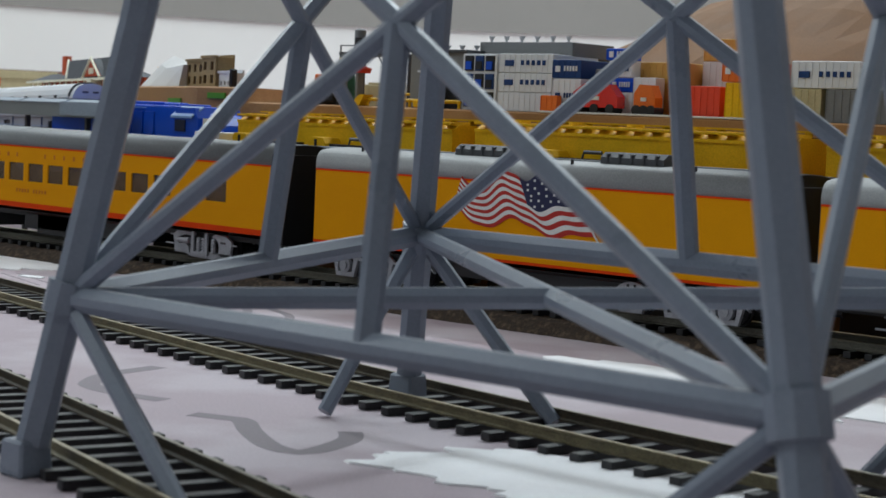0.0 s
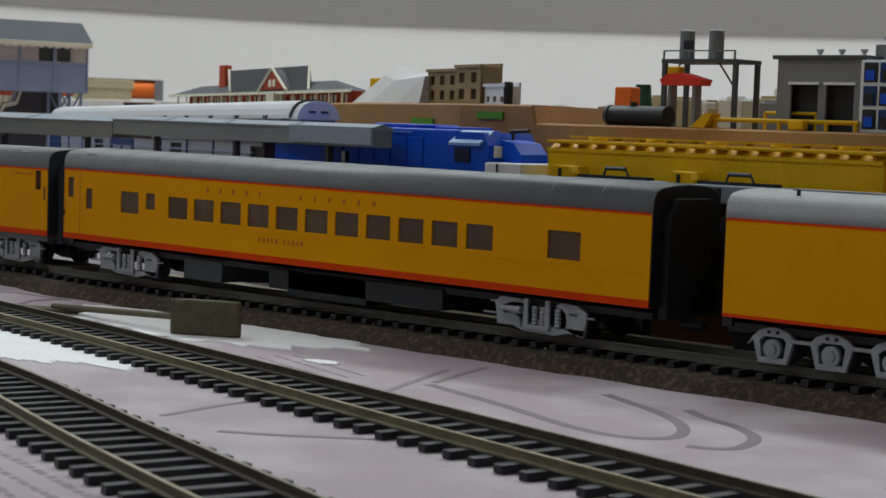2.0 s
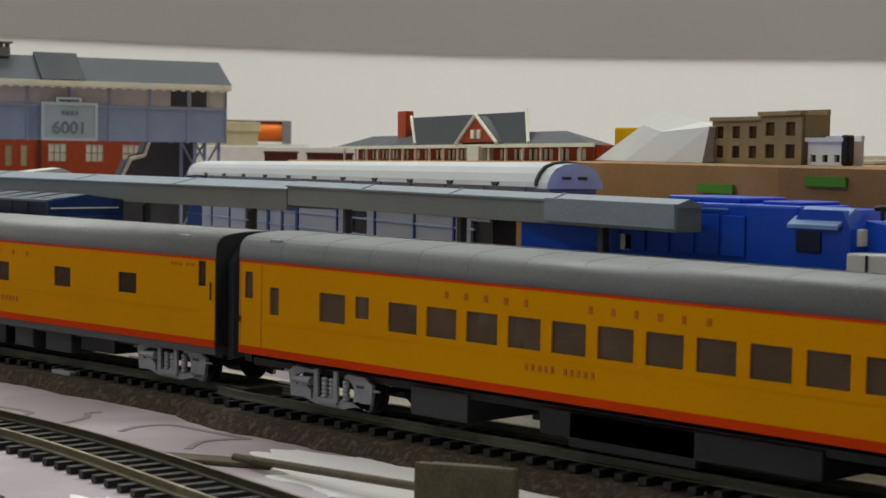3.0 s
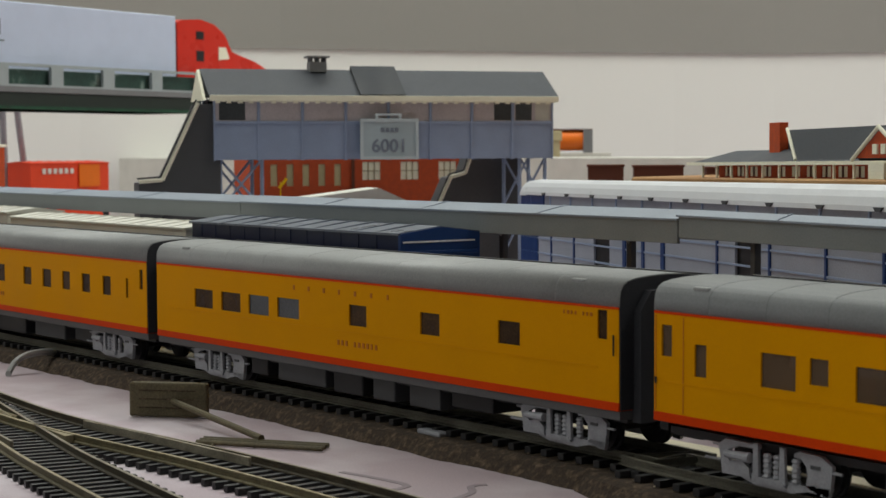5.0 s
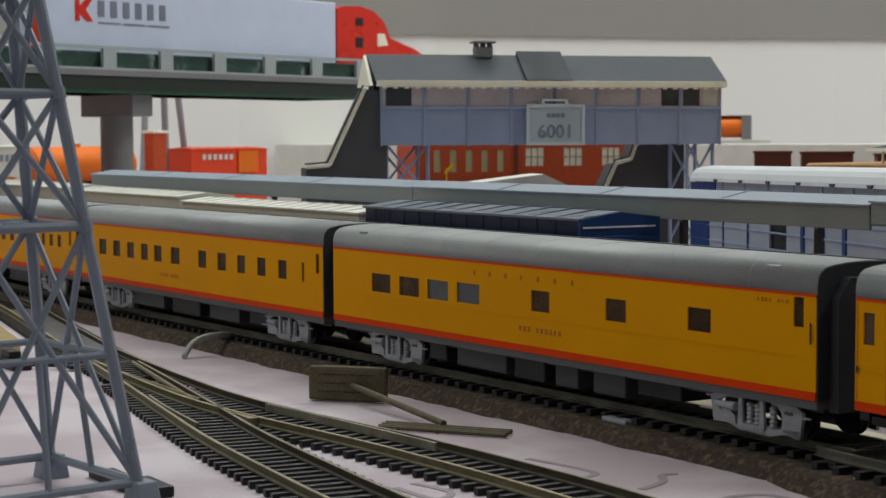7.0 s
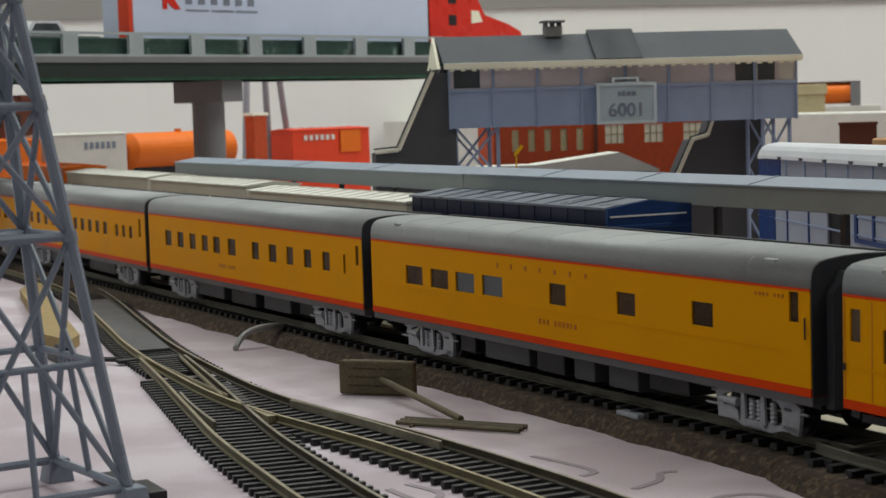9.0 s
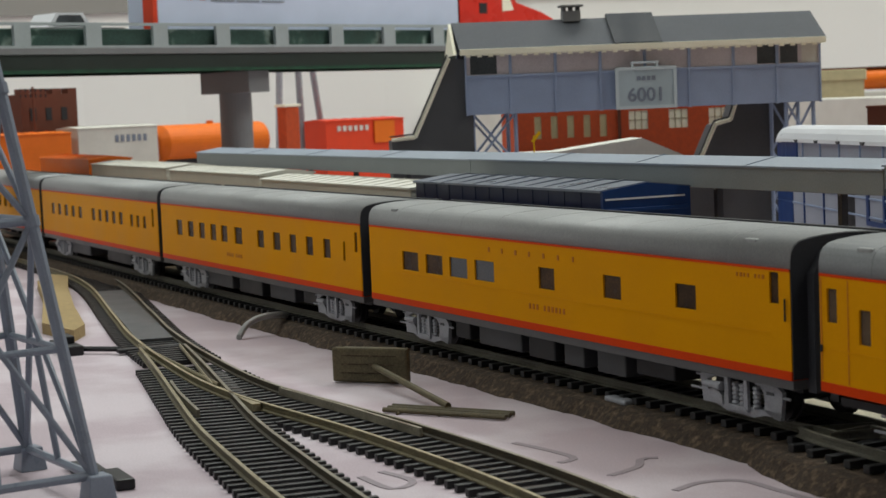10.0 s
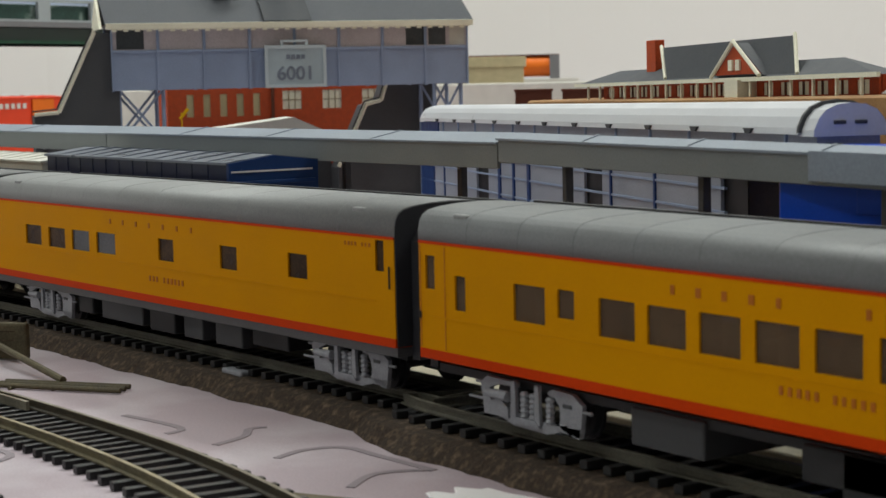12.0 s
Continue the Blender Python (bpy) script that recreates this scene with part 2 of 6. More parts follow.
def curve_points(ctrl, step):
    """Points every step metres along a smooth line through ctrl, with the heading at each."""
    pts = []
    c = [Vector(p) for p in ctrl]
    for i in range(len(c) - 1):
        p0, p1, p2, p3 = c[max(i - 1, 0)], c[i], c[i + 1], c[min(i + 2, len(c) - 1)]
        for k in range(40):
            t = k / 40
            pts.append(0.5 * (2 * p1 + (p2 - p0) * t + (2 * p0 - 5 * p1 + 4 * p2 - p3) * t * t + (3 * p1 - p0 - 3 * p2 + p3) * t ** 3))
    pts.append(c[-1])
    out, need, run = [], 0.0, 0.0
    for a, b in zip(pts, pts[1:]):
        d = (b - a).length
        while need <= run + d:
            f = (need - run) / d
            out.append((a.lerp(b, f), math.atan2(b.y - a.y, b.x - a.x)))
            need += step
        run += d
    return out


def sweep(pts, outline, closed=True):
    """An outline of (sideways, up) pairs carried along points with headings."""
    bm = bmesh.new()
    rows = []
    for p, a in pts:
        n = Vector((-math.sin(a), math.cos(a), 0))
        rows.append([bm.verts.new(p + n * o + Vector((0, 0, h))) for o, h in outline])
    k = len(outline)
    for r, s in zip(rows, rows[1:]):
        for i in range(k if closed else k - 1):
            bm.faces.new((r[i], r[(i + 1) % k], s[(i + 1) % k], s[i]))
    if closed:
        bm.faces.new(rows[0]), bm.faces.new(rows[-1][::-1])
    bmesh.ops.recalc_face_normals(bm, faces=bm.faces[:])
    return bm


def ribbon(ctrl, width, z, thick=0.0003):
    return sweep(curve_points([(*p, z) for p in ctrl], 0.003), ((-width / 2, 0), (width / 2, 0), (width / 2, thick), (-width / 2, thick)))


def patch(cx, cy, rx, ry, turn, seed, thick=0.0004):
    """A low smear with a ragged edge."""
    rng = random.Random(seed)
    bm = bmesh.new()
    ring, n = [], 110
    ph = [rng.uniform(0, 6.28) for _ in range(4)]
    for i in range(n):
        a = 2 * math.pi * i / n
        k = 1 + 0.12 * math.sin(2 * a + ph[0]) + 0.10 * math.sin(3 * a + ph[1]) + 0.07 * math.sin(7 * a + ph[2]) + 0.05 * math.sin(17 * a + ph[3]) + rng.uniform(-0.06, 0.06)
        x, y = rx * k * math.cos(a), ry * k * math.sin(a)
        ring.append((cx + x * math.cos(turn) - y * math.sin(turn), cy + x * math.sin(turn) + y * math.cos(turn)))
    lo = [bm.verts.new((x, y, -0.0002)) for x, y in ring]
    hi = [bm.verts.new((cx + (x - cx) * 0.985, cy + (y - cy) * 0.985, thick)) for x, y in ring]
    for i in range(n):
        bm.faces.new((lo[i], lo[(i + 1) % n], hi[(i + 1) % n], hi[i]))
    bm.faces.new(hi), bm.faces.new(lo[::-1])
    bmesh.ops.recalc_face_normals(bm, faces=bm.faces[:])
    return bm


# ---- structure ----
def structure(name, bm, material, label, category):
    return tagged(part(name, bm, material), label, category, kind="structure")


structure("ground", boxed(-2.3, 1.3, -0.75, 2.1, -0.03, 0.0), "foam", "pale pink foam board layout top", "layout board")
centre = Vector((0.1, -0.3, 0))


def arc(radius, a0, a1, z0, z1, thick):
    """A coved board round the layout; angles in degrees to the left of +y."""
    pts = []
    for i in range(61):
        a = radians(a0 + (a1 - a0) * i / 60)
        pts.append((centre + Vector((-math.sin(a), math.cos(a), 0)) * radius, math.atan2(-math.sin(a), -math.cos(a))))
    return sweep(pts, ((0, z0), (thick, z0), (thick, z1), (0, z1)))


structure("wall_back", arc(2.213, -60, 125, -0.9, 1.68, -0.03), "wall", "smooth white coved backdrop behind the layout", "wall")
board = arc(2.2100, -60, 125, 0.207, 1.0, -0.0026)
# the lower edge climbs slowly towards the far end of the layout
for v in board.verts:
    bearing = math.degrees(math.atan2(centre.x - v.co.x, v.co.y - centre.y))
    if v.co.z < 0.5 and bearing > 45:
        v.co.z += min(0.011, 0.0007 * (bearing - 45))
structure("valance", board, "valance", "grey valance board hung before the white backdrop", "valance")
structure("wall_front", boxed(-2.6, 2.6, -2.3, -2.2, -0.9, 1.7), "wall", "plain white room wall", "wall")
structure("wall_right", boxed(2.3, 2.4, -2.3, 2.4, -0.9, 1.7), "wall", "plain white room wall", "wall")
structure("wall_left", boxed(-2.6, -2.5, -2.3, 2.4, -0.9, 1.7), "wall", "plain white room wall", "wall")
structure("ceiling", boxed(-2.6, 2.6, -2.3, 2.4, 1.70, 1.75), "ceiling", "plain white room ceiling", "ceiling")
structure("floor", boxed(-2.6, 2.6, -2.3, 2.4, -0.95, -0.9), "darkgrey", "dark grey room floor", "floor")

# brown deck behind the yard, with an upright front
plan = ((0.9, 0.090, 0.0757), (0.0, 0.090, 0.0757), (-0.12, 0.094, 0.0757), (-0.124, 0.0944, 0.0757), (-0.126, 0.0945, 0.0825), (-0.165, 0.098, 0.0825), (-0.26, 0.136, 0.0825), (-0.45, 0.216, 0.0806), (-0.62, 0.288, 0.0790))
bm = bmesh.new()
rows = []
for x, y, top in plan:
    rows.append([bm.verts.new(v) for v in ((x, y, 0.0), (x, y, top - 0.0007), (x + 0.0004, y + 0.0012, top), (x - 0.25, y + 0.9, top + 0.0005), (x - 0.25, y + 0.9, 0.0))])
for r, s in zip(rows, rows[1:]):
    for i in range(5):
        bm.faces.new((r[i], r[(i + 1) % 5], s[(i + 1) % 5], s[i]))
bm.faces.new(rows[0][::-1]), bm.faces.new(rows[-1])
bmesh.ops.recalc_face_normals(bm, faces=bm.faces[:])
structure("plateau", bm, "board", "raised brown plywood deck behind the yard tracks", "board")

# smears of plaster and printed curls on the foam
for args in ((-0.174, -0.024, 0.066, 0.027, -0.08, 1), (-0.168, -0.105, 0.060, 0.020, -0.10, 2), (0.322, -0.186, 0.050, 0.030, 0.25, 3), (0.252, -0.062, 0.064, 0.036, 0.1, 4), (-0.085, -0.050, 0.007, 0.003, 0.2, 5)):
    tagged(part("plaster_smear", patch(*args), "plaster"), "thin white plaster smear on the foam", "plaster smear", "plaster smears")
CURLS = [
    [(0.142, -0.165), (0.146, -0.184), (0.154, -0.196), (0.161, -0.201), (0.174, -0.202), (0.187, -0.199)],
    [(0.206, -0.206), (0.214, -0.203), (0.219, -0.202), (0.231, -0.210), (0.247, -0.218), (0.255, -0.216), (0.250, -0.199), (0.241, -0.190)],
    [(-0.035, -0.056), (0.002, -0.067), (0.036, -0.079), (0.054, -0.079), (0.060, -0.069), (0.051, -0.054), (0.035, -0.042), (0.019, -0.034), (0.007, -0.028)],
    [(0.069, -0.078), (0.078, -0.072), (0.074, -0.056), (0.062, -0.045), (0.048, -0.039), (0.036, -0.031)],
    [(0.127, -0.086), (0.129, -0.075), (0.134, -0.070), (0.150, -0.092), (0.161, -0.100), (0.170, -0.096)],
    [(-0.026, -0.090), (-0.040, -0.058), (-0.052, -0.029)], [(-0.036, -0.052), (-0.043, -0.033), (-0.049, -0.014)],
    [(-0.037, -0.150), (-0.041, -0.122), (-0.036, -0.110)], [(-0.012, -0.153), (0.002, -0.144), (0.022, -0.127)],
    [(-0.385, -0.034), (-0.368, -0.031), (-0.356, -0.031), (-0.353, -0.039)], [(-0.332, -0.034), (-0.337, -0.023), (-0.345, -0.017), (-0.343, -0.011)],
    [(-0.308, -0.030), (-0.312, -0.020), (-0.308, -0.011), (-0.294, -0.010), (-0.270, -0.009)], [(-0.270, -0.033), (-0.278, -0.021), (-0.273, -0.008)],
    [(-0.368, -0.087), (-0.350, -0.086), (-0.355, -0.078), (-0.371, -0.080)],
    [(-0.02, -0.235), (0.01, -0.25), (0.05, -0.258), (0.08, -0.272)], [(0.09, -0.10), (0.10, -0.107), (0.115, -0.112)],
]
for i, c in enumerate(CURLS):
    tagged(part("printed_curl", ribbon(c, 0.0055 if i < 2 else 0.0034 if i < 5 else 0.0022, -0.00025 + 0.000012 * i), "ink" if i < 5 else "faint"), "faded grey printed stroke on the foam", "printed mark", "printed marks")
def printed_lines(x, y, turn, rows, length, pitch, seed, h=0.0014):
    """Rows of faint printed bars, each row one mark of word-long dashes."""
    rng = random.Random(seed)
    for r in range(rows):
        ob = thing("printed_line", "faded grey line of printed marks on the foam", "printed mark", "printed marks", m=pose(x, y, 0, 0, 0, turn))
        a = 0.0
        while a < length:
            w = rng.uniform(0.002, 0.007)
            part("dash", boxed(a, a + w, -r * pitch, -r * pitch + h * rng.uniform(0.6, 1.0), -0.0002, 0.00006), "faint", ob)
            a += w + rng.uniform(0.0008, 0.0022)



printed_lines(0.040, -0.228, 8, 7, 0.075, 0.0065, 21, 0.0026)
printed_lines(-0.03, -0.206, -14, 4, 0.06, 0.0065, 27, 0.0022)
printed_lines(-0.103, -0.046, -17, 4, 0.045, 0.0062, 22)
printed_lines(-0.135, -0.172, -15, 3, 0.10, 0.0065, 25, 0.0018)

# low slab added behind the train; its pale colour stands for brightly lit ground
structure("yard_platform", boxed(-1.0, 0.42, 0.0420, 0.0530, 0.0, 0.0068, 0.0006), "concrete", "pale low strip standing in for lit ground between the train and the yard", "platform")

# ---- tracks ----
TRACK_A = [(0.62, -0.186), (0.4, -0.1690), (0.3, -0.1610), (0.2, -0.1470), (0.1, -0.1287), (0, -0.1097), (-0.1, -0.0902), (-0.2, -0.0731), (-0.3, -0.0605), (-0.4, -0.0620), (-0.5, -0.0712), (-0.58, -0.0675), (-0.67, -0.0575), (-0.76, -0.0425), (-0.92, -0.0165), (-1.05, -0.010), (-1.3, -0.012)]
TRACK_B = [(0.4, -0.2990), (0.3, -0.2720), (0.2, -0.2445), (0.1, -0.2180), (0, -0.1895), (-0.1, -0.1585), (-0.2, -0.1350), (-0.3, -0.1150), (-0.37, -0.1070), (-0.44, -0.0985), (-0.50, -0.0880), (-0.57, -0.0752), (-0.63, -0.0650)]
TRAIN = [(0.9, 0.0175), (0.2, 0.0175), (0.0, 0.0175), (-0.29, 0.0185), (-0.31, 0.0250), (-0.45, 0.0225), (-0.58, 0.0185), (-0.84, 0.0130), (-1.10, 0.010), (-1.4, 0.010)]
RAIL = ((-0.0011, 0.0020), (0.0011, 0.0020), (0.0011, 0.0024), (0.0003, 0.0027), (0.0003, 0.0038), (0.00055, 0.0040), (0.00055, 0.0046), (-0.00055, 0.0046), (-0.00055, 0.0040), (-0.0003, 0.0038), (-0.0003, 0.0027), (-0.0011, 0.0024))
tie_mesh = mesh(boxed(-0.0013, 0.0013, -0.015, 0.015, 0.0001, 0.0021, 0.00022), "tie", "tie")
tie_mesh_fine = mesh(boxed(-0.0010, 0.0010, -0.015, 0.015, 0.0001, 0.0021, 0.0002), "tie", "tie")


def ease(x, a, b):
    t = min(1.0, max(0.0, (x - a) / (b - a)))
    return t * t * (3 - 2 * t)


def track(name, ctrl, z, label, spacing=0.0074, rail="rail", skip=(9, 9), fine_from=-9.0, coarse=0.0):
    """Two rails on ties; ties finer and closer where x is below fine_from, none between the skip limits; coarse: how much wider the old stock is laid east of the joint."""
    ob = thing(name, label, "track", "model railway tracks")
    pts = curve_points([(*p, z) for p in ctrl], 0.006)
    for side in (-1, 1):
        line = []
        for p, a in pts:
            half = 0.0088 * (1 + coarse * ease(p.x, -0.22, 0.06))
            line.append((p + Vector((-math.sin(a), math.cos(a), 0)) * side * half, a))
        bm = sweep(line, RAIL)
        for f in bm.faces:
            f.material_index = 0 if min(v.co.z for v in f.verts) > z + 0.00455 else 1
        # sidings: near rail coloured as lit, far rail's top and sides as shaded
        part("rail", bm, [rail if side > 0 else "oldrail", "railgrey" if rail == "oldrail" else "raillit" if side > 0 else "railshade"], ob)
    rng = random.Random(3)
    count, since = 0, 9.0
    at = curve_points([(*p, 0) for p in ctrl], 0.0005)
    for p, a in at:
        since += 0.0005
        wide = 1 + coarse * ease(p.x, -0.22, 0.06)
        gap = spacing * (0.75 if p.x < fine_from else 1.0) * (1 + 1.15 * (wide - 1))
        if since < gap or skip[0] < p.x < skip[1] or count >= 300:
            continue
        since, count = 0.0, count + 1
        o = new("tie", tie_mesh_fine if p.x < fine_from else tie_mesh)
        o.parent = ob
        o.matrix_basis = pose(p.x, p.y, z, 0, 0, math.degrees(a) + rng.uniform(-1.2, 1.2)) @ Matrix.Diagonal((wide, wide, 1, 1))
    return ob


track_a = track("siding_track", TRACK_A, 0.0, "black sleepered track with brassy rails lying on foam", coarse=0.16, fine_from=-0.33, skip=(-0.60, -0.56))
track_b = track("siding_track", TRACK_B, 0.0, "black sleepered track curving in to a turnout", coarse=0.20, fine_from=-0.30, skip=(-0.70, -0.585))
track("main_track", TRAIN, 0.005, "dark track on brown cork under the passenger train", rail="oldrail")
# turnout: plates, guard rails, closure bar and points lever
part("plate", sweep(curve_points([(-0.66, -0.0592, 0.0), (-0.76, -0.0425, 0.0), (-0.88, -0.0228, 0.0)], 0.01), ((-0.0072, 0.0001), (0.0072, 0.0001), (0.0072, 0.0034), (-0.0072, 0.0034))), "darkgrey", track_a, "flat dark grey plate between the rails")
part("guard_rail", sweep(curve_points([(-0.40, -0.0555, 0), (-0.45, -0.0590, 0), (-0.50, -0.0637, 0)], 0.006), ((-0.0005, 0.002), (0.0005, 0.002), (0.0005, 0.0045), (-0.0005, 0.0045))), "oldrail", track_a)
part("guard_rail", sweep(curve_points([(-0.47, -0.0988, 0), (-0.51, -0.0932, 0), (-0.54, -0.0876, 0)], 0.006), ((-0.0005, 0.002), (0.0005, 0.002), (0.0005, 0.0045), (-0.0005, 0.0045))), "oldrail", track_b)
part("frog", profile(((-0.470, -0.0815), (-0.512, -0.0788), (-0.470, -0.0785)), 0.002, 0.0044, "z"), "rail", track_b)
part("switch_blade", beam(bmesh.new(), (-0.52, -0.0785, 0.0035), (-0.63, -0.0575, 0.0035), 0.0009, 0.0018), "rail", track_b)
part("switch_blade", beam(bmesh.new(), (-0.52, -0.0765, 0.0035), (-0.64, -0.0715, 0.0035), 0.0009, 0.0018), "rail", track_b)
part("throw_bar", boxed(-0.647, -0.642, -0.079, -0.047, 0.0008, 0.0024, 0.0003), "dark", track_a)
ob = thing("switch_lever", "small black turnout lever box beside the track", "switch lever")
bm = boxed(-0.683, -0.655, -0.098, -0.090, 0.0, 0.004, 0.0006)
box(bm, -0.676, -0.664, -0.0965, -0.0915, 0.004, 0.007, 0.0005)
part("base", bm, "dark", ob)
part("arm", beam(bmesh.new(), (-0.662, -0.092, 0.002), (-0.648, -0.077, 0.002), 0.002), "dark", ob)
bm = profile(((-0.99, -0.030), (-0.95, -0.046), (-0.86, -0.062), (-0.74, -0.0885), (-0.70, -0.0835), (-0.72, -0.074), (-0.80, -0.060), (-0.90, -0.040), (-0.97, -0.024)), 0.0, 0.005, "z")
tagged(part("cork_sheet", bm, "cork_tan"), "offcut of tan cork sheet beside the turnout", "cork sheet")

# cork roadbed with a ragged ballast shoulder
bm = bmesh.new()
rng = random.Random(11)
rows = []
for p, a in curve_points([(*p, 0) for p in TRAIN], 0.004):
    n = Vector((-math.sin(a), math.cos(a), 0))
    e = 0.0245 + 0.0025 * noise.noise((p.x * 40, 0, 0)) + rng.uniform(-0.0006, 0.0006)
    rows.append([bm.verts.new(p + n * o + Vector((0, 0, h + rng.uniform(-0.0002, 0.0002)))) for o, h in ((-e, -0.001), (-e + 0.002, 0.0016), (-0.0195, 0.0040), (-0.0170, 0.0050), (0.0170, 0.0050), (0.0195, 0.0042), (e, -0.001))])
for r, s in zip(rows, rows[1:]):
    for i in range(6):
        bm.faces.new((r[i], r[i + 1], s[i + 1], s[i]))
bmesh.ops.recalc_face_normals(bm, faces=bm.faces[:])
roadbed = structure("roadbed", bm, "cork", "dark brown cork roadbed with a crumbling shoulder", "roadbed")
verts, faces = [], []
for p, a in curve_points([(*q, 0) for q in TRAIN], 0.0011):
    if not -1.0 < p.x < 0.45:
        continue
    n = Vector((-math.sin(a), math.cos(a), 0))
    for k in range(2 if p.x < -0.35 else 3):
        o = -0.0165 - abs(rng.gauss(0.004, 0.0032)) if k else rng.uniform(-0.0155, 0.0155)
        h = 0.0050 if o > -0.0175 else max(0.0, 0.0050 - (-o - 0.0175) * 0.72)
        r = rng.uniform(0.00025, 0.0007)
        c = p + n * o + Vector((rng.uniform(-0.001, 0.001), 0, h + r * 0.3))
        i = len(verts)
        for d in ((1, 0, 0), (-1, 0, 0), (0, 1, 0), (0, -1, 0), (0, 0, 1), (0, 0, -1)):
            verts.append(c + Vector(d) * r * rng.uniform(0.6, 1.2))
        faces += [(i + u, i + v, i + w) for u, v, w in ((0, 2, 4), (2, 1, 4), (1, 3, 4), (3, 0, 4), (2, 0, 5), (1, 2, 5), (3, 1, 5), (0, 3, 5))]
me = bpy.data.meshes.new("ballast")
me.from_pydata(verts, [], faces)
me.materials.append(M["stone"])
me.materials.append(M["pebble"])
for f in me.polygons:
    f.material_index = 1 if (f.index // 8) % 9 == 0 else 0
tagged(new("ballast", me), "loose brown and grey ballast grains along the roadbed", "ballast", kind="stuff")


# ---- train ----
def wheel(parent, x, y, z=0.0152, r=0.0056):
    bm = rodded((x, y, z), (x, y + 0.0022, z), r, n=24)
    rod(bm, (x, y - 0.0002, z), (x, y + 0.0024, z), r * 0.72, n=20)
    rod(bm, (x, y + 0.0018, z), (x, y + 0.0026, z), r * 1.10, n=24)
    return part("wheel", bm, "dark", parent)


def spring_shape(x, y, z0, z1, r, turns=5):
    """One ribbed coil as a lathed solid."""
    bm = bmesh.new()
    rings = []
    for k in range(turns * 2 + 1):
        z = z0 + (z1 - z0) * k / (turns * 2)
        q = r if k % 2 else r * 0.72
        rings.append([bm.verts.new((x + q * math.cos(a * math.pi / 4), y + q * math.sin(a * math.pi / 4), z)) for a in range(8)])
    for u, v in zip(rings, rings[1:]):
        for a in range(8):
            bm.faces.new((u[a], u[(a + 1) % 8], v[(a + 1) % 8], v[a]))
    bm.faces.new(rings[0][::-1]), bm.faces.new(rings[-1])
    return bm


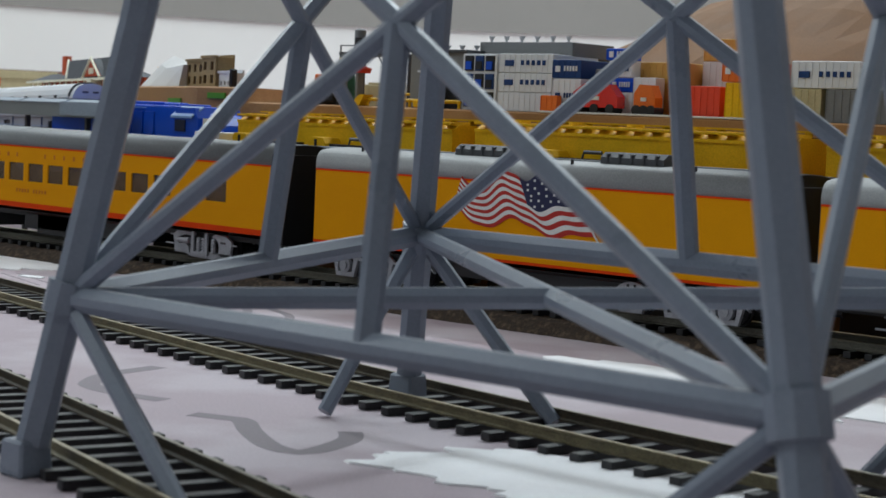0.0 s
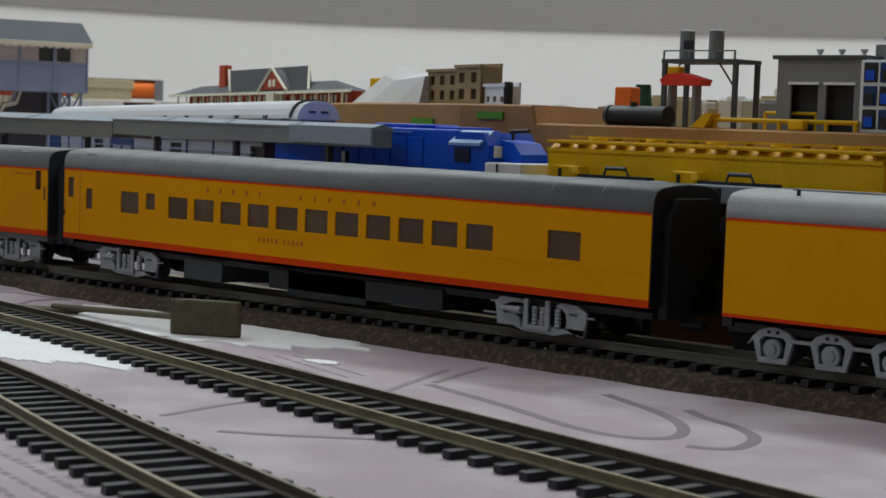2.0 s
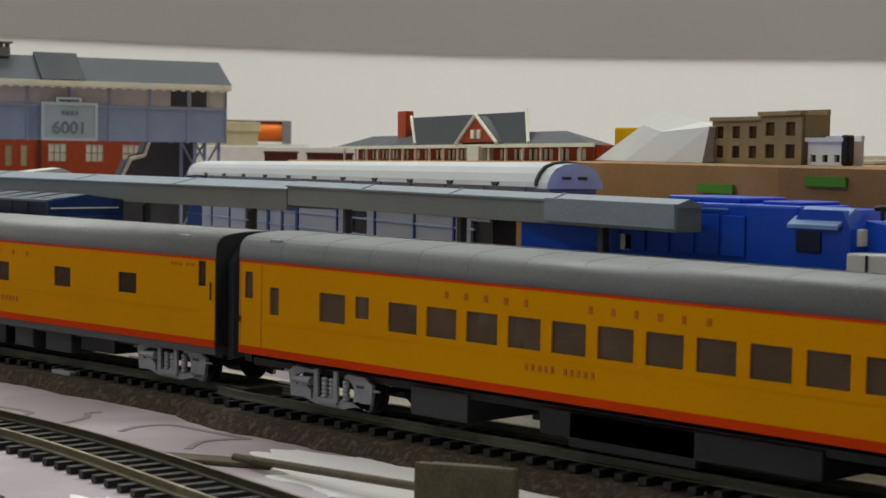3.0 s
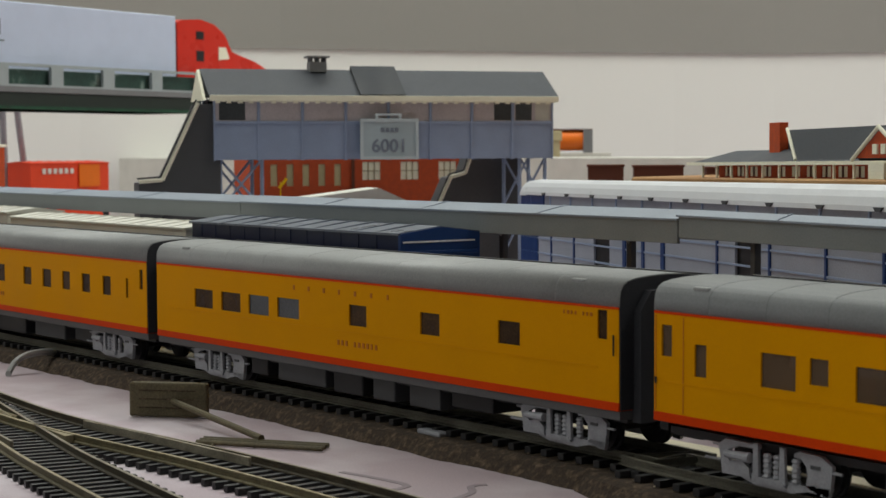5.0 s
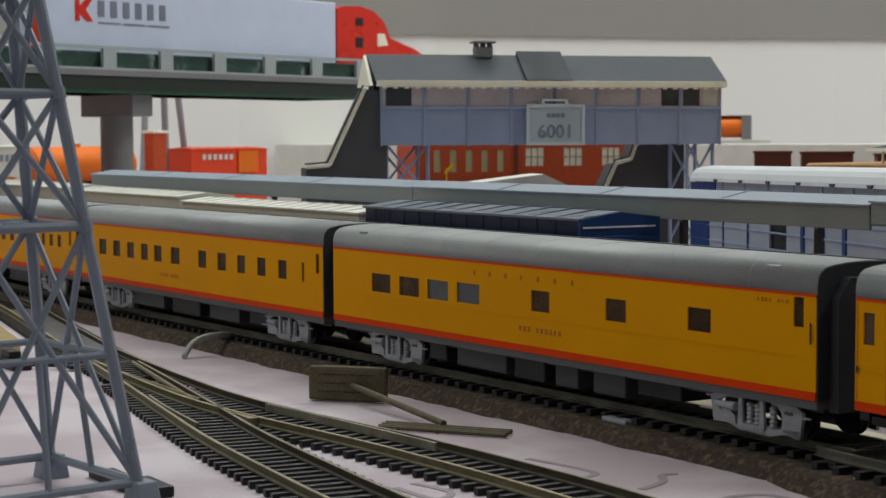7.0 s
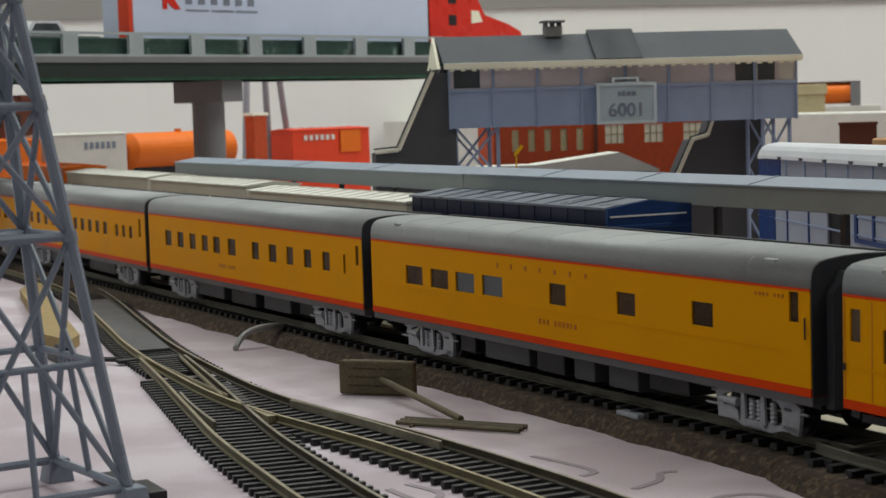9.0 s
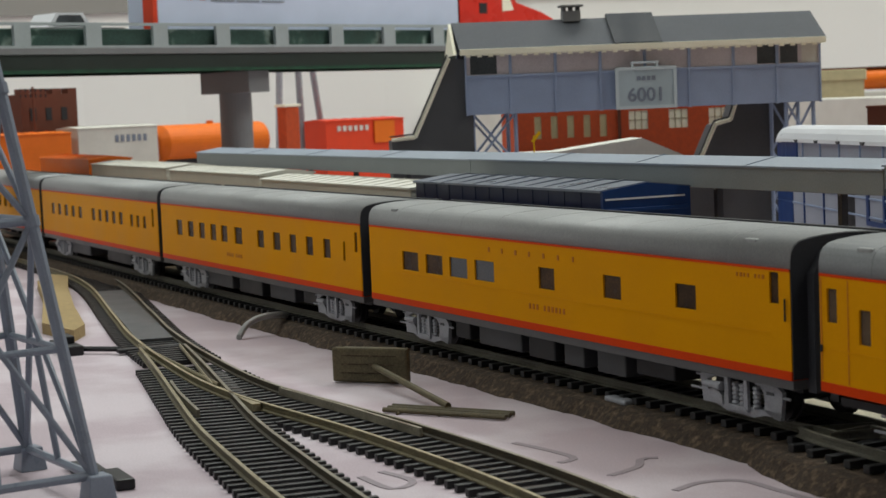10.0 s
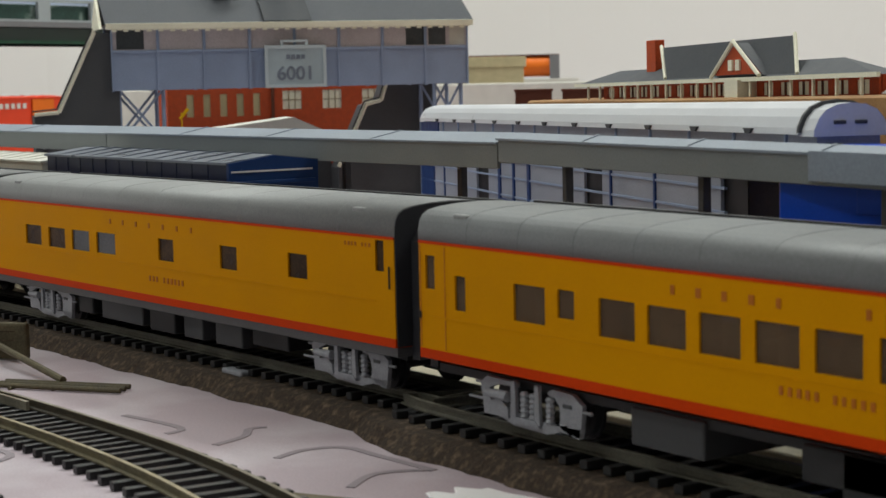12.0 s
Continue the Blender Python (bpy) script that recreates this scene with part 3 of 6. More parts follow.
def truck(parent, x, wheels=2, base=0.0155):
    """A truck with open cast side frames, journals, hangers, springs, wheels and axles."""
    w = base * (wheels - 1) / 2
    frames = part("truck", boxed(x - 0.004, x + 0.004, 0.008, 0.027, 0.0150, 0.0200, 0.0005), "dark", parent)
    axle = [x - w + base * i for i in range(wheels)]
    for y, s in ((0.0026, 1), (0.0324, -1)):
        def span(a, b):
            return min(y + a * s, y + b * s), max(y + a * s, y + b * s)
        if wheels == 2:
            k = w / 0.012
            def plate(name, pts, d=(0.0, 0.0012)):
                return part(name, profile([(x + px * k, pz) for px, pz in pts], *span(*d), "y"), "silver", side)
            bm = profile([(x + px * k, pz) for px, pz in ((-0.0185, 0.0186), (-0.0160, 0.0203), (-0.0050, 0.0200), (-0.0050, 0.0190), (-0.0115, 0.0190), (-0.0148, 0.0178), (-0.0148, 0.0152), (-0.0120, 0.0140), (-0.0070, 0.0130), (0.0100, 0.0124), (0.0130, 0.0130), (0.0150, 0.0108), (0.0172, 0.0106), (0.0180, 0.0128),
                          (0.0150, 0.0112), (0.0110, 0.0112), (0.0060, 0.0100), (-0.0060, 0.0103), (-0.0110, 0.0116), (-0.0172, 0.0116), (-0.0176, 0.0150))], *span(0.0, 0.0012), "y")
            side = part("side_frame", bm, "silver", frames, "silver cast side frame")
            plate("end_plate", ((0.0066, 0.0196), (0.0082, 0.0203), (0.0150, 0.0200), (0.0184, 0.0180), (0.0182, 0.0150), (0.0174, 0.0108), (0.0158, 0.0108), (0.0140, 0.0126), (0.0104, 0.0124), (0.0108, 0.0150), (0.0104, 0.0170), (0.0088, 0.0186), (0.0066, 0.0188)))
            plate("journal_guide", ((-0.0148, 0.0118), (-0.0140, 0.0152), (-0.0100, 0.0158), (-0.0076, 0.0142), (-0.0072, 0.0118)), (-0.0006, 0.0006))
            part("slot", boxed(x + 0.0118 * k, x + 0.0148 * k, *span(-0.0002, 0.0004), 0.0168, 0.0176), "darkgrey", side)
            part("brake_cylinder", rodded((x - 0.0150 * k, y - 0.0010 * s, 0.0168), (x - 0.0066 * k, y - 0.0010 * s, 0.0168), 0.0009, 0.0013, 10), "silver", side)
            for px, top in ((-0.0050, 0.0206), (0.0036, 0.0206)):
                plate("hanger", ((px - 0.0008, top), (px + 0.0006, top), (px + 0.0010, 0.0118), (px - 0.0010, 0.0118)), (-0.0009, 0.0))
            plate("swing_plank", ((-0.0058, 0.0112), (-0.0046, 0.0126), (0.0034, 0.0126), (0.0046, 0.0112)), (-0.0011, -0.0002))
            for px in (-0.0020, 0.0012, 0.0072):
                part("spring", spring_shape(x + px * k, y + 0.0002 * s, 0.0124, 0.0184, 0.0012), "silver", side)
            for px, qx, z in ((-0.0178, -0.0232, 0.0148), (-0.0178, -0.0205, 0.0186), (0.0180, 0.0212, 0.0166)):
                part("brake_arm", beam(bmesh.new(), (x + px * k, y + 0.0004 * s, z), (x + qx * k, y + 0.0004 * s, z), 0.0007), "silver", side)
        else:
            top = []
            for a in axle:
                top += [(a + 0.0072 * math.cos(q), 0.0158 + 0.0046 * math.sin(q)) for q in (2.75, 2.3, 1.9, 1.57, 1.24, 0.84, 0.39)]
            low = []
            for a in axle[::-1]:
                low += [(a + 0.0064, 0.0166), (a + 0.0040, 0.0168), (a + 0.0030, 0.0178), (a - 0.0030, 0.0178), (a - 0.0040, 0.0168), (a - 0.0064, 0.0166)]
            side = part("side_frame", profile([(axle[0] - 0.0085, 0.0150)] + top + [(axle[-1] + 0.0085, 0.0150)] + low, *span(0.0, 0.0014), "y"), "silver", frames, "silver cast side frame with arched tops")
            for a in axle:
                for h in (-0.0014, 0.0014):
                    part("slot", boxed(a + h - 0.0005, a + h + 0.0005, *span(-0.0002, 0.0004), 0.0186, 0.0196), "dark", side)
                part("pedestal", profile([(a - 0.0066, 0.0172), (a - 0.0044, 0.0172), (a - 0.0036, 0.0120), (a + 0.0036, 0.0120), (a + 0.0044, 0.0172), (a + 0.0066, 0.0172), (a + 0.0046, 0.0104), (a - 0.0046, 0.0104)], *span(-0.0002, 0.0012), "y"), "silver", side)
                bm = rodded((a, y - 0.0006 * s, 0.0144), (a, y + 0.0010 * s, 0.0144), 0.0028, n=16)
                rod(bm, (a, y - 0.0012 * s, 0.0144), (a, y, 0.0144), 0.0015, n=12)
                part("journal_box", bm, "silver", side)
    for a in axle:
        for y in (0.0070, 0.0258):
            wheel(frames, a, y)
        part("axle", rodded((a, 0.007, 0.0152), (a, 0.028, 0.0152), 0.0009), "dark", frames)
    return frames


ROOF = [(0.0, 0.0502), (0.0001, 0.0530), (0.0005, 0.0549), (0.0014, 0.0563), (0.0030, 0.0573), (0.0060, 0.0579), (0.0110, 0.0584), (0.0175, 0.0586)]
ROOF = ROOF + [(0.035 - y, z) for y, z in ROOF[-2::-1]]


def window(parent, h, glass):
    """A pane set back in the opening h, with a thin frame round it."""
    x0, x1, z0, z1 = h
    bm = pierced(x0 - 0.0003, x1 + 0.0003, z0 - 0.0003, z1 + 0.0003, -0.00004, 0.0006, [(x0 + 0.0003, x1 - 0.0003, z0 + 0.0003, z1 - 0.0003)])
    f = part("window", bm, "yellow", parent)
    part("pane", boxed(x0, x1, 0.0005, 0.0009, z0, z1), glass, f, "dark glass pane")
    return f


def bars(parent, x, z, n, pitch, w, h, material="letter", y=-0.0002, name="letter", skip=()):
    """A row of plain letter-sized bars, each a part of its own."""
    rng = random.Random(n)
    for i in range(n):
        if i in skip:
            continue
        a = x + i * pitch
        part(name, boxed(a, a + w * rng.uniform(0.45, 0.7), y, y + 0.0004, z, z + h), material, parent)


def plain_bars(parent, x, z, n, pitch, w, h, material, y, name="marking"):
    """A row of plain upright bars."""
    for i in range(n):
        part(name, boxed(x + i * pitch, x + i * pitch + w, y, y + 0.0004, z, z + h), material, parent)


def passenger_car(x0, x1, y0, y1, label, holes, glass="glass", under=(), text=(), skirt="sill", end="endgrey", hatch=(), seams=0, name="passenger_car", trucks=2, base=0.0240, stripe=0.0023, doors=(), tq=(0.042, 0.042), core=True, roofmat="roof", lift=(0.0, 0.0)):
    """x0, x1: the ends; y0, y1: the near side at those ends. Holes, boxes and hatches are given in metres along the world's x."""
    L = x1 - x0
    ob = thing(name, label, "train car", "passenger train", m=pose(x0, y0, lift[0], 0, math.degrees(math.atan2(lift[0] - lift[1], L)), math.degrees(math.atan2(y1 - y0, L))))
    hs = [(a - x0, b - x0, c, d) for a, b, c, d in holes]
    part("side", pierced(0, L, 0.0223 + stripe, 0.0497, 0, 0.0011, hs), "yellow", ob)
    part("side", pierced(0, L, 0.0223 + stripe, 0.0497, 0.0339, 0.035, hs), "yellow", ob)
    part("stripe", boxed(0, L, -0.0001, 0.035, 0.0223, 0.0223 + stripe), "red", ob, "red stripe along the sill")
    part("stripe", boxed(0, L, -0.0001, 0.0351, 0.0496, 0.0503), "red", ob, "thin red stripe under the roof")
    if core:
        part("interior", boxed(0.002, L - 0.002, 0.0125, 0.0225, 0.0246, 0.0495), "seat", ob, "dim brown interior")
    if skirt:
        part("skirt", boxed(0.0, L, 0.0004, 0.0346, 0.0198, 0.0223, 0.0002), skirt, ob, "dark grey sill below the stripe")
    roof = part("roof", profile(ROOF, -0.0002, L + 0.0002), roofmat, ob, "grey rounded roof")
    part("roof_gutter", boxed(0.0, L, 0.0345, 0.0356, 0.0500, 0.0578, 0.0002), "dark", ob, "dark gutter along the far eave")
    for f in roof.data.polygons:
        f.use_smooth = len(f.vertices) == 4
    for i in range(seams):
        s = L * (i + 1) / (seams + 1)
        part("seam", profile([(y, z + 0.00006) for y, z in ROOF] + [(0.0175, 0.055)], s - 0.00010, s + 0.00010), roofmat, ob)
    for hx, hy in hatch:
        k = hx - x0
        bm = pierced(k - 0.0035, k + 0.0035, hy, hy + 0.0045, 0.0, 0.0006, [(k - 0.0029, k + 0.0029, hy + 0.0006, hy + 0.0039)])
        for v in bm.verts:
            t = v.co.y
            v.co.y = v.co.z
            v.co.z = 0.0569 + t if v.co.y > 0.008 else 0.0556 + t
        part("roof_hatch", bm, "roof", ob)
    for a, lo, hi in doors:
        part("grab_iron", beam(bmesh.new(), (a - x0, -0.0006, lo), (a - x0, -0.0006, hi), 0.0005), "dark", ob)
    bm = boxed(0.0015, L - 0.0015, 0.0045, 0.0305, 0.0185, 0.0205)
    part("floor_pan", bm, "dark", ob)
    for a, b, lo, m_ in under:
        bm = boxed(a - x0, b - x0, 0.0035, 0.0315, lo, 0.0200, 0.0005)
        part("equipment_box", bm, m_, ob)
    for s in (0, 1):
        e = L if s else 0.0
        d = 0.0032 if s else -0.0032
        a, b = sorted((e, e + d))
        part("end_wall", profile([(y * 0.985 + 0.0002, z - 0.0003) for y, z in ROOF] + [(0.0346, 0.0225), (0.0004, 0.0225)], e - 0.0012 if s else e - 0.0004, e + 0.0004 if s else e + 0.0012), end, ob, "dark end wall")
        part("diaphragm", profile([(0.005, 0.0190), (0.005, 0.0490), (0.009, 0.0545), (0.026, 0.0545), (0.030, 0.0490), (0.030, 0.0190)], a, b), end, ob, "ribbed charcoal gangway bellows")
        part("coupler", beam(bmesh.new(), (e, 0.0175, 0.0168), (e + d * 2.6, 0.0175, 0.0168), 0.0032, 0.0030), "dark", ob)
    for a in (tq[0], L - tq[1]):
        truck(ob, a, trucks, base)
    for x, z, n, pitch, w, h, sk in text:
        bars(ob, x - x0, z, n, pitch, w, h, skip=sk)
    return ob


# coach with eleven picture windows
holes = [(-0.2876, -0.2832, 0.0386, 0.0472), (-0.2757, -0.2709, 0.0345, 0.0432), (-0.2532, -0.2414, 0.0344, 0.0433), (-0.2377, -0.2314, 0.0366, 0.0434)]
holes += [(-0.2240 + 0.01511 * i, -0.2240 + 0.01511 * i + 0.0120, 0.0341, 0.0428) for i in range(11)] + [(-0.0392, -0.0257, 0.0338, 0.0431)]
car = passenger_car(-0.290, 0.0, 0.0, 0.0, "long yellow coach with eleven dark picture windows", holes, "glass", skirt="", end="blackend",
                    under=((-0.218, -0.196, 0.0120, "box"), (-0.17, -0.085, 0.0128, "dark"), (-0.16, -0.12, 0.0108, "dark")), text=((-0.2015, 0.0452, 13, 0.0072, 0.0022, 0.0019, (5, 6)), (-0.172, 0.0292, 11, 0.0022, 0.0016, 0.0017, (5,))),
                    hatch=((-0.262, 0.0045), (-0.281, 0.002)), seams=14, tq=(0.039, 0.043), core=False, roofmat="roofdark", lift=(0.0012, -0.0003))
for h in holes:
    window(car, (h[0] + 0.29, h[1] + 0.29, h[2], h[3]), "smoke")
part("roof_vent", boxed(0.0125, 0.0180, 0.0012, 0.0042, 0.0530, 0.0570, 0.0004), "roof", car, "small grey roof vent box")
rng = random.Random(2)
for i, h in enumerate(holes[4:15]):
    for y in (0.0040, 0.0215):
        bm = boxed(h[0] + 0.29 + 0.002, h[0] + 0.29 + 0.0050, y, y + 0.0095, 0.0290, 0.0390 + rng.uniform(-0.0008, 0.0008), 0.0008)
        box(bm, h[0] + 0.29 + 0.0045, h[0] + 0.29 + 0.0100, y, y + 0.0095, 0.0290, 0.0332, 0.0006)
        part("seat", bm, "seat", car, "brown plastic seat")
    if i > 5:
        # white bar added behind the pane: a glint of light made as a part
        part("table", boxed(h[0] + 0.29 + 0.0062, h[0] + 0.29 + 0.0112, 0.0025, 0.0060, 0.0372, 0.0378), "white", car, "small white bar standing in for a glint in the window")
part("crease", boxed(0.004, 0.286, -0.00015, 0.0002, 0.0322, 0.0326), "yellow", car)
for a in (0.0005, 0.0105):
    part("door_seam", boxed(a, a + 0.0003, -0.00012, 0.0002, 0.0250, 0.0492), "letter", car)
part("grab_iron", beam(bmesh.new(), (0.0012, -0.0006, 0.0318), (0.0012, -0.0006, 0.0335), 0.0006), "dark", car)

# sleeper-lounge
holes = [(-0.5429, -0.5288, 0.0349, 0.0423), (-0.5232, -0.5090, 0.0349, 0.0423), (-0.5040, -0.4898, 0.0350, 0.0424), (-0.4848, -0.4702, 0.0352, 0.0426),
         (-0.4406, -0.4300, 0.0356, 0.0430), (-0.4015, -0.3910, 0.0358, 0.0432), (-0.3633, -0.3527, 0.0362, 0.0435), (-0.3202, -0.3158, 0.0410, 0.0495)]
car = passenger_car(-0.572, -0.3115, 0.002, 0.0072, "yellow sleeping car with four grouped and three single windows", holes, "glass", under=((-0.508, -0.497, 0.0135, "dark"), (-0.49, -0.46, 0.0130, "box"), (-0.455, -0.438, 0.0125, "dark"), (-0.432, -0.42, 0.0125, "box"), (-0.412, -0.396, 0.0125, "box"), (-0.39, -0.37, 0.0145, "dark")),
                    text=((-0.474, 0.0455, 7, 0.0092, 0.0020, 0.0016, ()), (-0.447, 0.0290, 10, 0.0024, 0.0018, 0.0017, (3,)), (-0.334, 0.0472, 8, 0.0016, 0.0011, 0.0010, (4,))), hatch=((-0.345, 0.0060), (-0.333, 0.0015), (-0.328, 0.0015)), seams=9, doors=((-0.3130, 0.0372, 0.0428),), tq=(0.042, 0.026))
for i, h in enumerate(holes):
    window(car, (h[0] + 0.572, h[1] + 0.572, h[2], h[3]), "glassblue" if i in (2, 3) else "glass")
for a in (0.2400, 0.0180):
    part("roof_vent", boxed(a, a + 0.0052, 0.0012, 0.0042, 0.0530, 0.0570, 0.0004), "roof", car, "small grey roof vent box")
part("crease", boxed(0.01, 0.252, -0.00015, 0.0002, 0.0333, 0.0337), "yellow", car)

# coach with six and five narrow windows
holes = [(-0.8109, -0.8011), (-0.7927, -0.7833), (-0.7751, -0.7661), (-0.7581, -0.7494), (-0.7426, -0.7334), (-0.7237, -0.7133), (-0.6938, -0.6849), (-0.6740, -0.6648), (-0.6544, -0.6463), (-0.6357, -0.6274), (-0.6166, -0.6087), (-0.5961, -0.5936)]
holes = [(a, b, 0.0350, 0.0432) for a, b in holes] + [(-0.5845, -0.5812, 0.0390, 0.0472)]
car = passenger_car(-0.836, -0.5785, -0.0045, 0.0008, "yellow coach with narrow dark windows in two rows", holes, "glass", under=((-0.78, -0.74, 0.0130, "box"), (-0.73, -0.70, 0.0125, "dark"), (-0.69, -0.66, 0.0130, "box"), (-0.65, -0.63, 0.0140, "dark")), text=((-0.735, 0.0290, 9, 0.0024, 0.0018, 0.0016, (4,)),), hatch=((-0.60, 0.0015),), seams=9, tq=(0.042, 0.0355))
for h in holes:
    window(car, (h[0] + 0.836, h[1] + 0.836, h[2], h[3]), "glass")

# last coach
holes = [(-1.080 + 0.0175 * i, -1.071 + 0.0175 * i, 0.0355, 0.0430) for i in range(5)] + [(-0.978 + 0.0150 * i, -0.970 + 0.0150 * i, 0.0355, 0.0430) for i in range(5)] + [(-0.895 + 0.0125 * i, -0.889 + 0.0125 * i, 0.0355, 0.0425) for i in range(3)] + [(-0.853, -0.849, 0.037, 0.047)]
car = passenger_car(-1.105, -0.842, -0.0075, -0.0048, "yellow coach with small dark windows far down the train", holes, "glass", under=((-1.05, -1.0, 0.0130, "box"), (-0.96, -0.91, 0.0130, "dark")))
for h in holes:
    window(car, (h[0] + 1.105, h[1] + 1.105, h[2], h[3]), "glass")
passenger_car(-1.37, -1.112, -0.0085, -0.0078, "yellow coach at the far end of the train", [(-1.35 + 0.02 * i, -1.34 + 0.02 * i, 0.0355, 0.043) for i in range(11)], "glass")

# windowless car with a waving flag, on six-wheel trucks
car = passenger_car(0.026, 0.2295, 0.0, 0.0, "windowless yellow car with a waving flag on its side", [], skirt="", end="dark", name="baggage_car", trucks=3, tq=(0.034, 0.036), base=0.0185, under=((0.09, 0.17, 0.0150, "dark"),), stripe=0.0010, seams=0)
part("roof_walk", boxed(0.012, 0.190, 0.0150, 0.0200, 0.0583, 0.0590), "roof", car)
for a in (0.062, 0.128):
    hatch = part("roof_tank", profile([(0.010, 0.0575), (0.010, 0.0605), (0.0125, 0.0622), (0.0225, 0.0622), (0.025, 0.0605), (0.025, 0.0575)], a, a + 0.026), "darkgrey", car, "dark roof equipment box")
    for i in range(5):
        part("rib", boxed(a + 0.0025 + i * 0.005, a + 0.0032 + i * 0.005, 0.0097, 0.0253, 0.0576, 0.0617), "darkgrey", hatch)
for a in (0.02, 0.05, 0.1, 0.12, 0.17):
    part("roof_stanchion", boxed(a, a + 0.0008, 0.0040, 0.0048, 0.0555, 0.0592), "dark", car)


def flag(parent, x0):
    """Thirteen waving stripes and a starred blue field, laid on the side of the car."""
    n, m_ = 40, 26
    bm = bmesh.new()
    rng = random.Random(4)

    def place(u, v):
        rx, rz = 0.1470 + 0.0150 * v, 0.0532 - 0.0205 * v
        lx, lz = 0.1010 - 0.0030 * v, 0.0500 - 0.0125 * v
        wave = 0.0030 * math.sin(u * 13.0 + 0.8 * v) * (0.35 + 0.7 * u) + 0.0005 * math.sin(u * 31.0 + 2.0 * v)
        return (rx + (lx - rx) * u - x0, -0.00035, rz + (lz - rz) * u + wave + 0.0012 * math.sin(math.pi * u) * (1 - v))

    g = [[bm.verts.new(place(i / n, j / m_)) for j in range(m_ + 1)] for i in range(n + 1)]
    for i in range(n):
        for j in range(m_):
            f = bm.faces.new((g[i][j], g[i + 1][j], g[i + 1][j + 1], g[i][j + 1]))
            blue = i < n * 0.42 and j < 14
            f.material_index = 2 if blue else (0 if (j // 2) % 2 == 0 else 1)
    stars = bmesh.ops.extrude_face_region(bm, geom=bm.faces[:])
    for v in stars["geom"]:
        if isinstance(v, bmesh.types.BMVert):
            v.co.y += 0.0003
    bmesh.ops.recalc_face_normals(bm, faces=bm.faces[:])
    field = part("flag", bm, ["flagred", "flagwhite", "flagblue"], parent, "waving red and white striped flag with starred blue field")
    for r in range(5):
        for c in range(6):
            p = place((c + 0.5 + 0.25 * (r % 2)) / 6.6 * 0.42, (r + 0.6) / 5.3 * 0.53)
            part("star", boxed(p[0] - 0.0004, p[0] + 0.0004, p[1] - 0.0002, p[1], p[2] - 0.0004, p[2] + 0.0004), "flagwhite", field)
    part("flag_pole", beam(bmesh.new(), (0.1466 - x0, -0.0003, 0.0540), (0.1628 - x0, -0.0003, 0.0320), 0.0007), "flagwhite", parent)


flag(car, 0.026)
passenger_car(0.245, 0.50, 0.0, 0.0, "yellow windowless car at the head of the train", [], skirt="sill", end="dark", name="baggage_car")


# ---- lattice towers ----
def lattice_tower(label, corners, apex, apex_z, levels, top, w, foot, thin=0.6, king=0.0, lift=(0.0, 0.0, 0.0, 0.0)):
    """A square tapering tower; corners at the ground, members as separate bars."""
    ob = thing("pylon", label, "pylon", "lattice pylons")
    apex = Vector((*apex, 0))
    corners = [Vector((*c, 0)) for c in corners]

    def at(i, z):
        c = corners[i % 4]
        z = z + lift[i % 4] * min(1.0, z / 0.033)
        p = c + (apex - c) * (z / apex_z)
        return Vector((p.x, p.y, z))

    for i in range(4):
        bm = beam(bmesh.new(), at(i, foot), at(i, top), w)
        part("leg", bm, "tower", ob)
        b = at(i, 0)
        r = bmesh.new()
        q = bmesh.ops.create_cone(r, cap_ends=True, segments=4, radius1=w * (0.80 if king else 1.75), radius2=w * (0.72 if king else 1.35), depth=foot * 1.15)
        bmesh.ops.rotate(r, cent=(0, 0, 0), matrix=Matrix.Rotation(math.atan2((apex - b).y, (apex - b).x), 3, "Z"), verts=r.verts[:])
        bmesh.ops.translate(r, vec=(b.x, b.y, foot * 0.575), verts=r.verts[:])
        bmesh.ops.bevel(r, geom=r.edges[:], offset=w * 0.08, segments=1, affect="EDGES")
        part("footing", r, "tower", ob, "square grey footing block")
    for k, z in enumerate(levels):
        for i in range(4 if k or not king else 0):
            part("strut", beam(bmesh.new(), at(i, z), at(i + 1, z), w * 0.72, w * 0.72), "tower", ob)
        if k == 1:
            part("cross_strut", beam(bmesh.new(), at(0, z), at(2, z), w * 0.6), "tower", ob)
            part("cross_strut", beam(bmesh.new(), at(1, z), at(3, z), w * 0.6), "tower", ob)
        if k:
            for i in range(4):
                j = part("gusset", rodded(at(i, z - w * 0.45), at(i, z + w * 0.45), w * 0.68, n=10), "tower", ob)
    for a, b in zip(levels[1 if king else 0:], levels[2 if king else 1:]):
        for i in range(4):
            part("brace", beam(bmesh.new(), at(i, a), at(i + 1, b), w * thin), "tower", ob)
            part("brace", beam(bmesh.new(), at(i + 1, a), at(i, b), w * thin), "tower", ob)
    if not king:
        # a lighter ring halfway up the lowest bay, with a short post in each face
        z = (levels[0] + levels[1]) / 2
        for i in range(4):
            part("strut", beam(bmesh.new(), at(i, z), at(i + 1, z), w * 0.6, w * 0.6), "tower", ob)
            part("post", beam(bmesh.new(), (at(i, levels[0]) + at(i + 1, levels[0])) / 2, (at(i, z) + at(i + 1, z)) / 2, w * 0.55), "tower", ob)
    if king:
        # knee braces from the lower joints down to the ground
        for i in range(4):
            for k in (1, 3):
                part("knee_brace", beam(bmesh.new(), at(i, levels[1]), at(i, 0.001).lerp(at(i + k, 0.001), 0.27), w * 0.55), "tower", ob)
        # upright post in the middle of each face, from the lower strut to the crossing of the braces
        for i in range(4):
            part("post", beam(bmesh.new(), (at(i, levels[1]) + at(i + 1, levels[1])) / 2, (at(i, king) + at(i + 1, king)) / 2, w * 0.7), "tower", ob)
    return ob


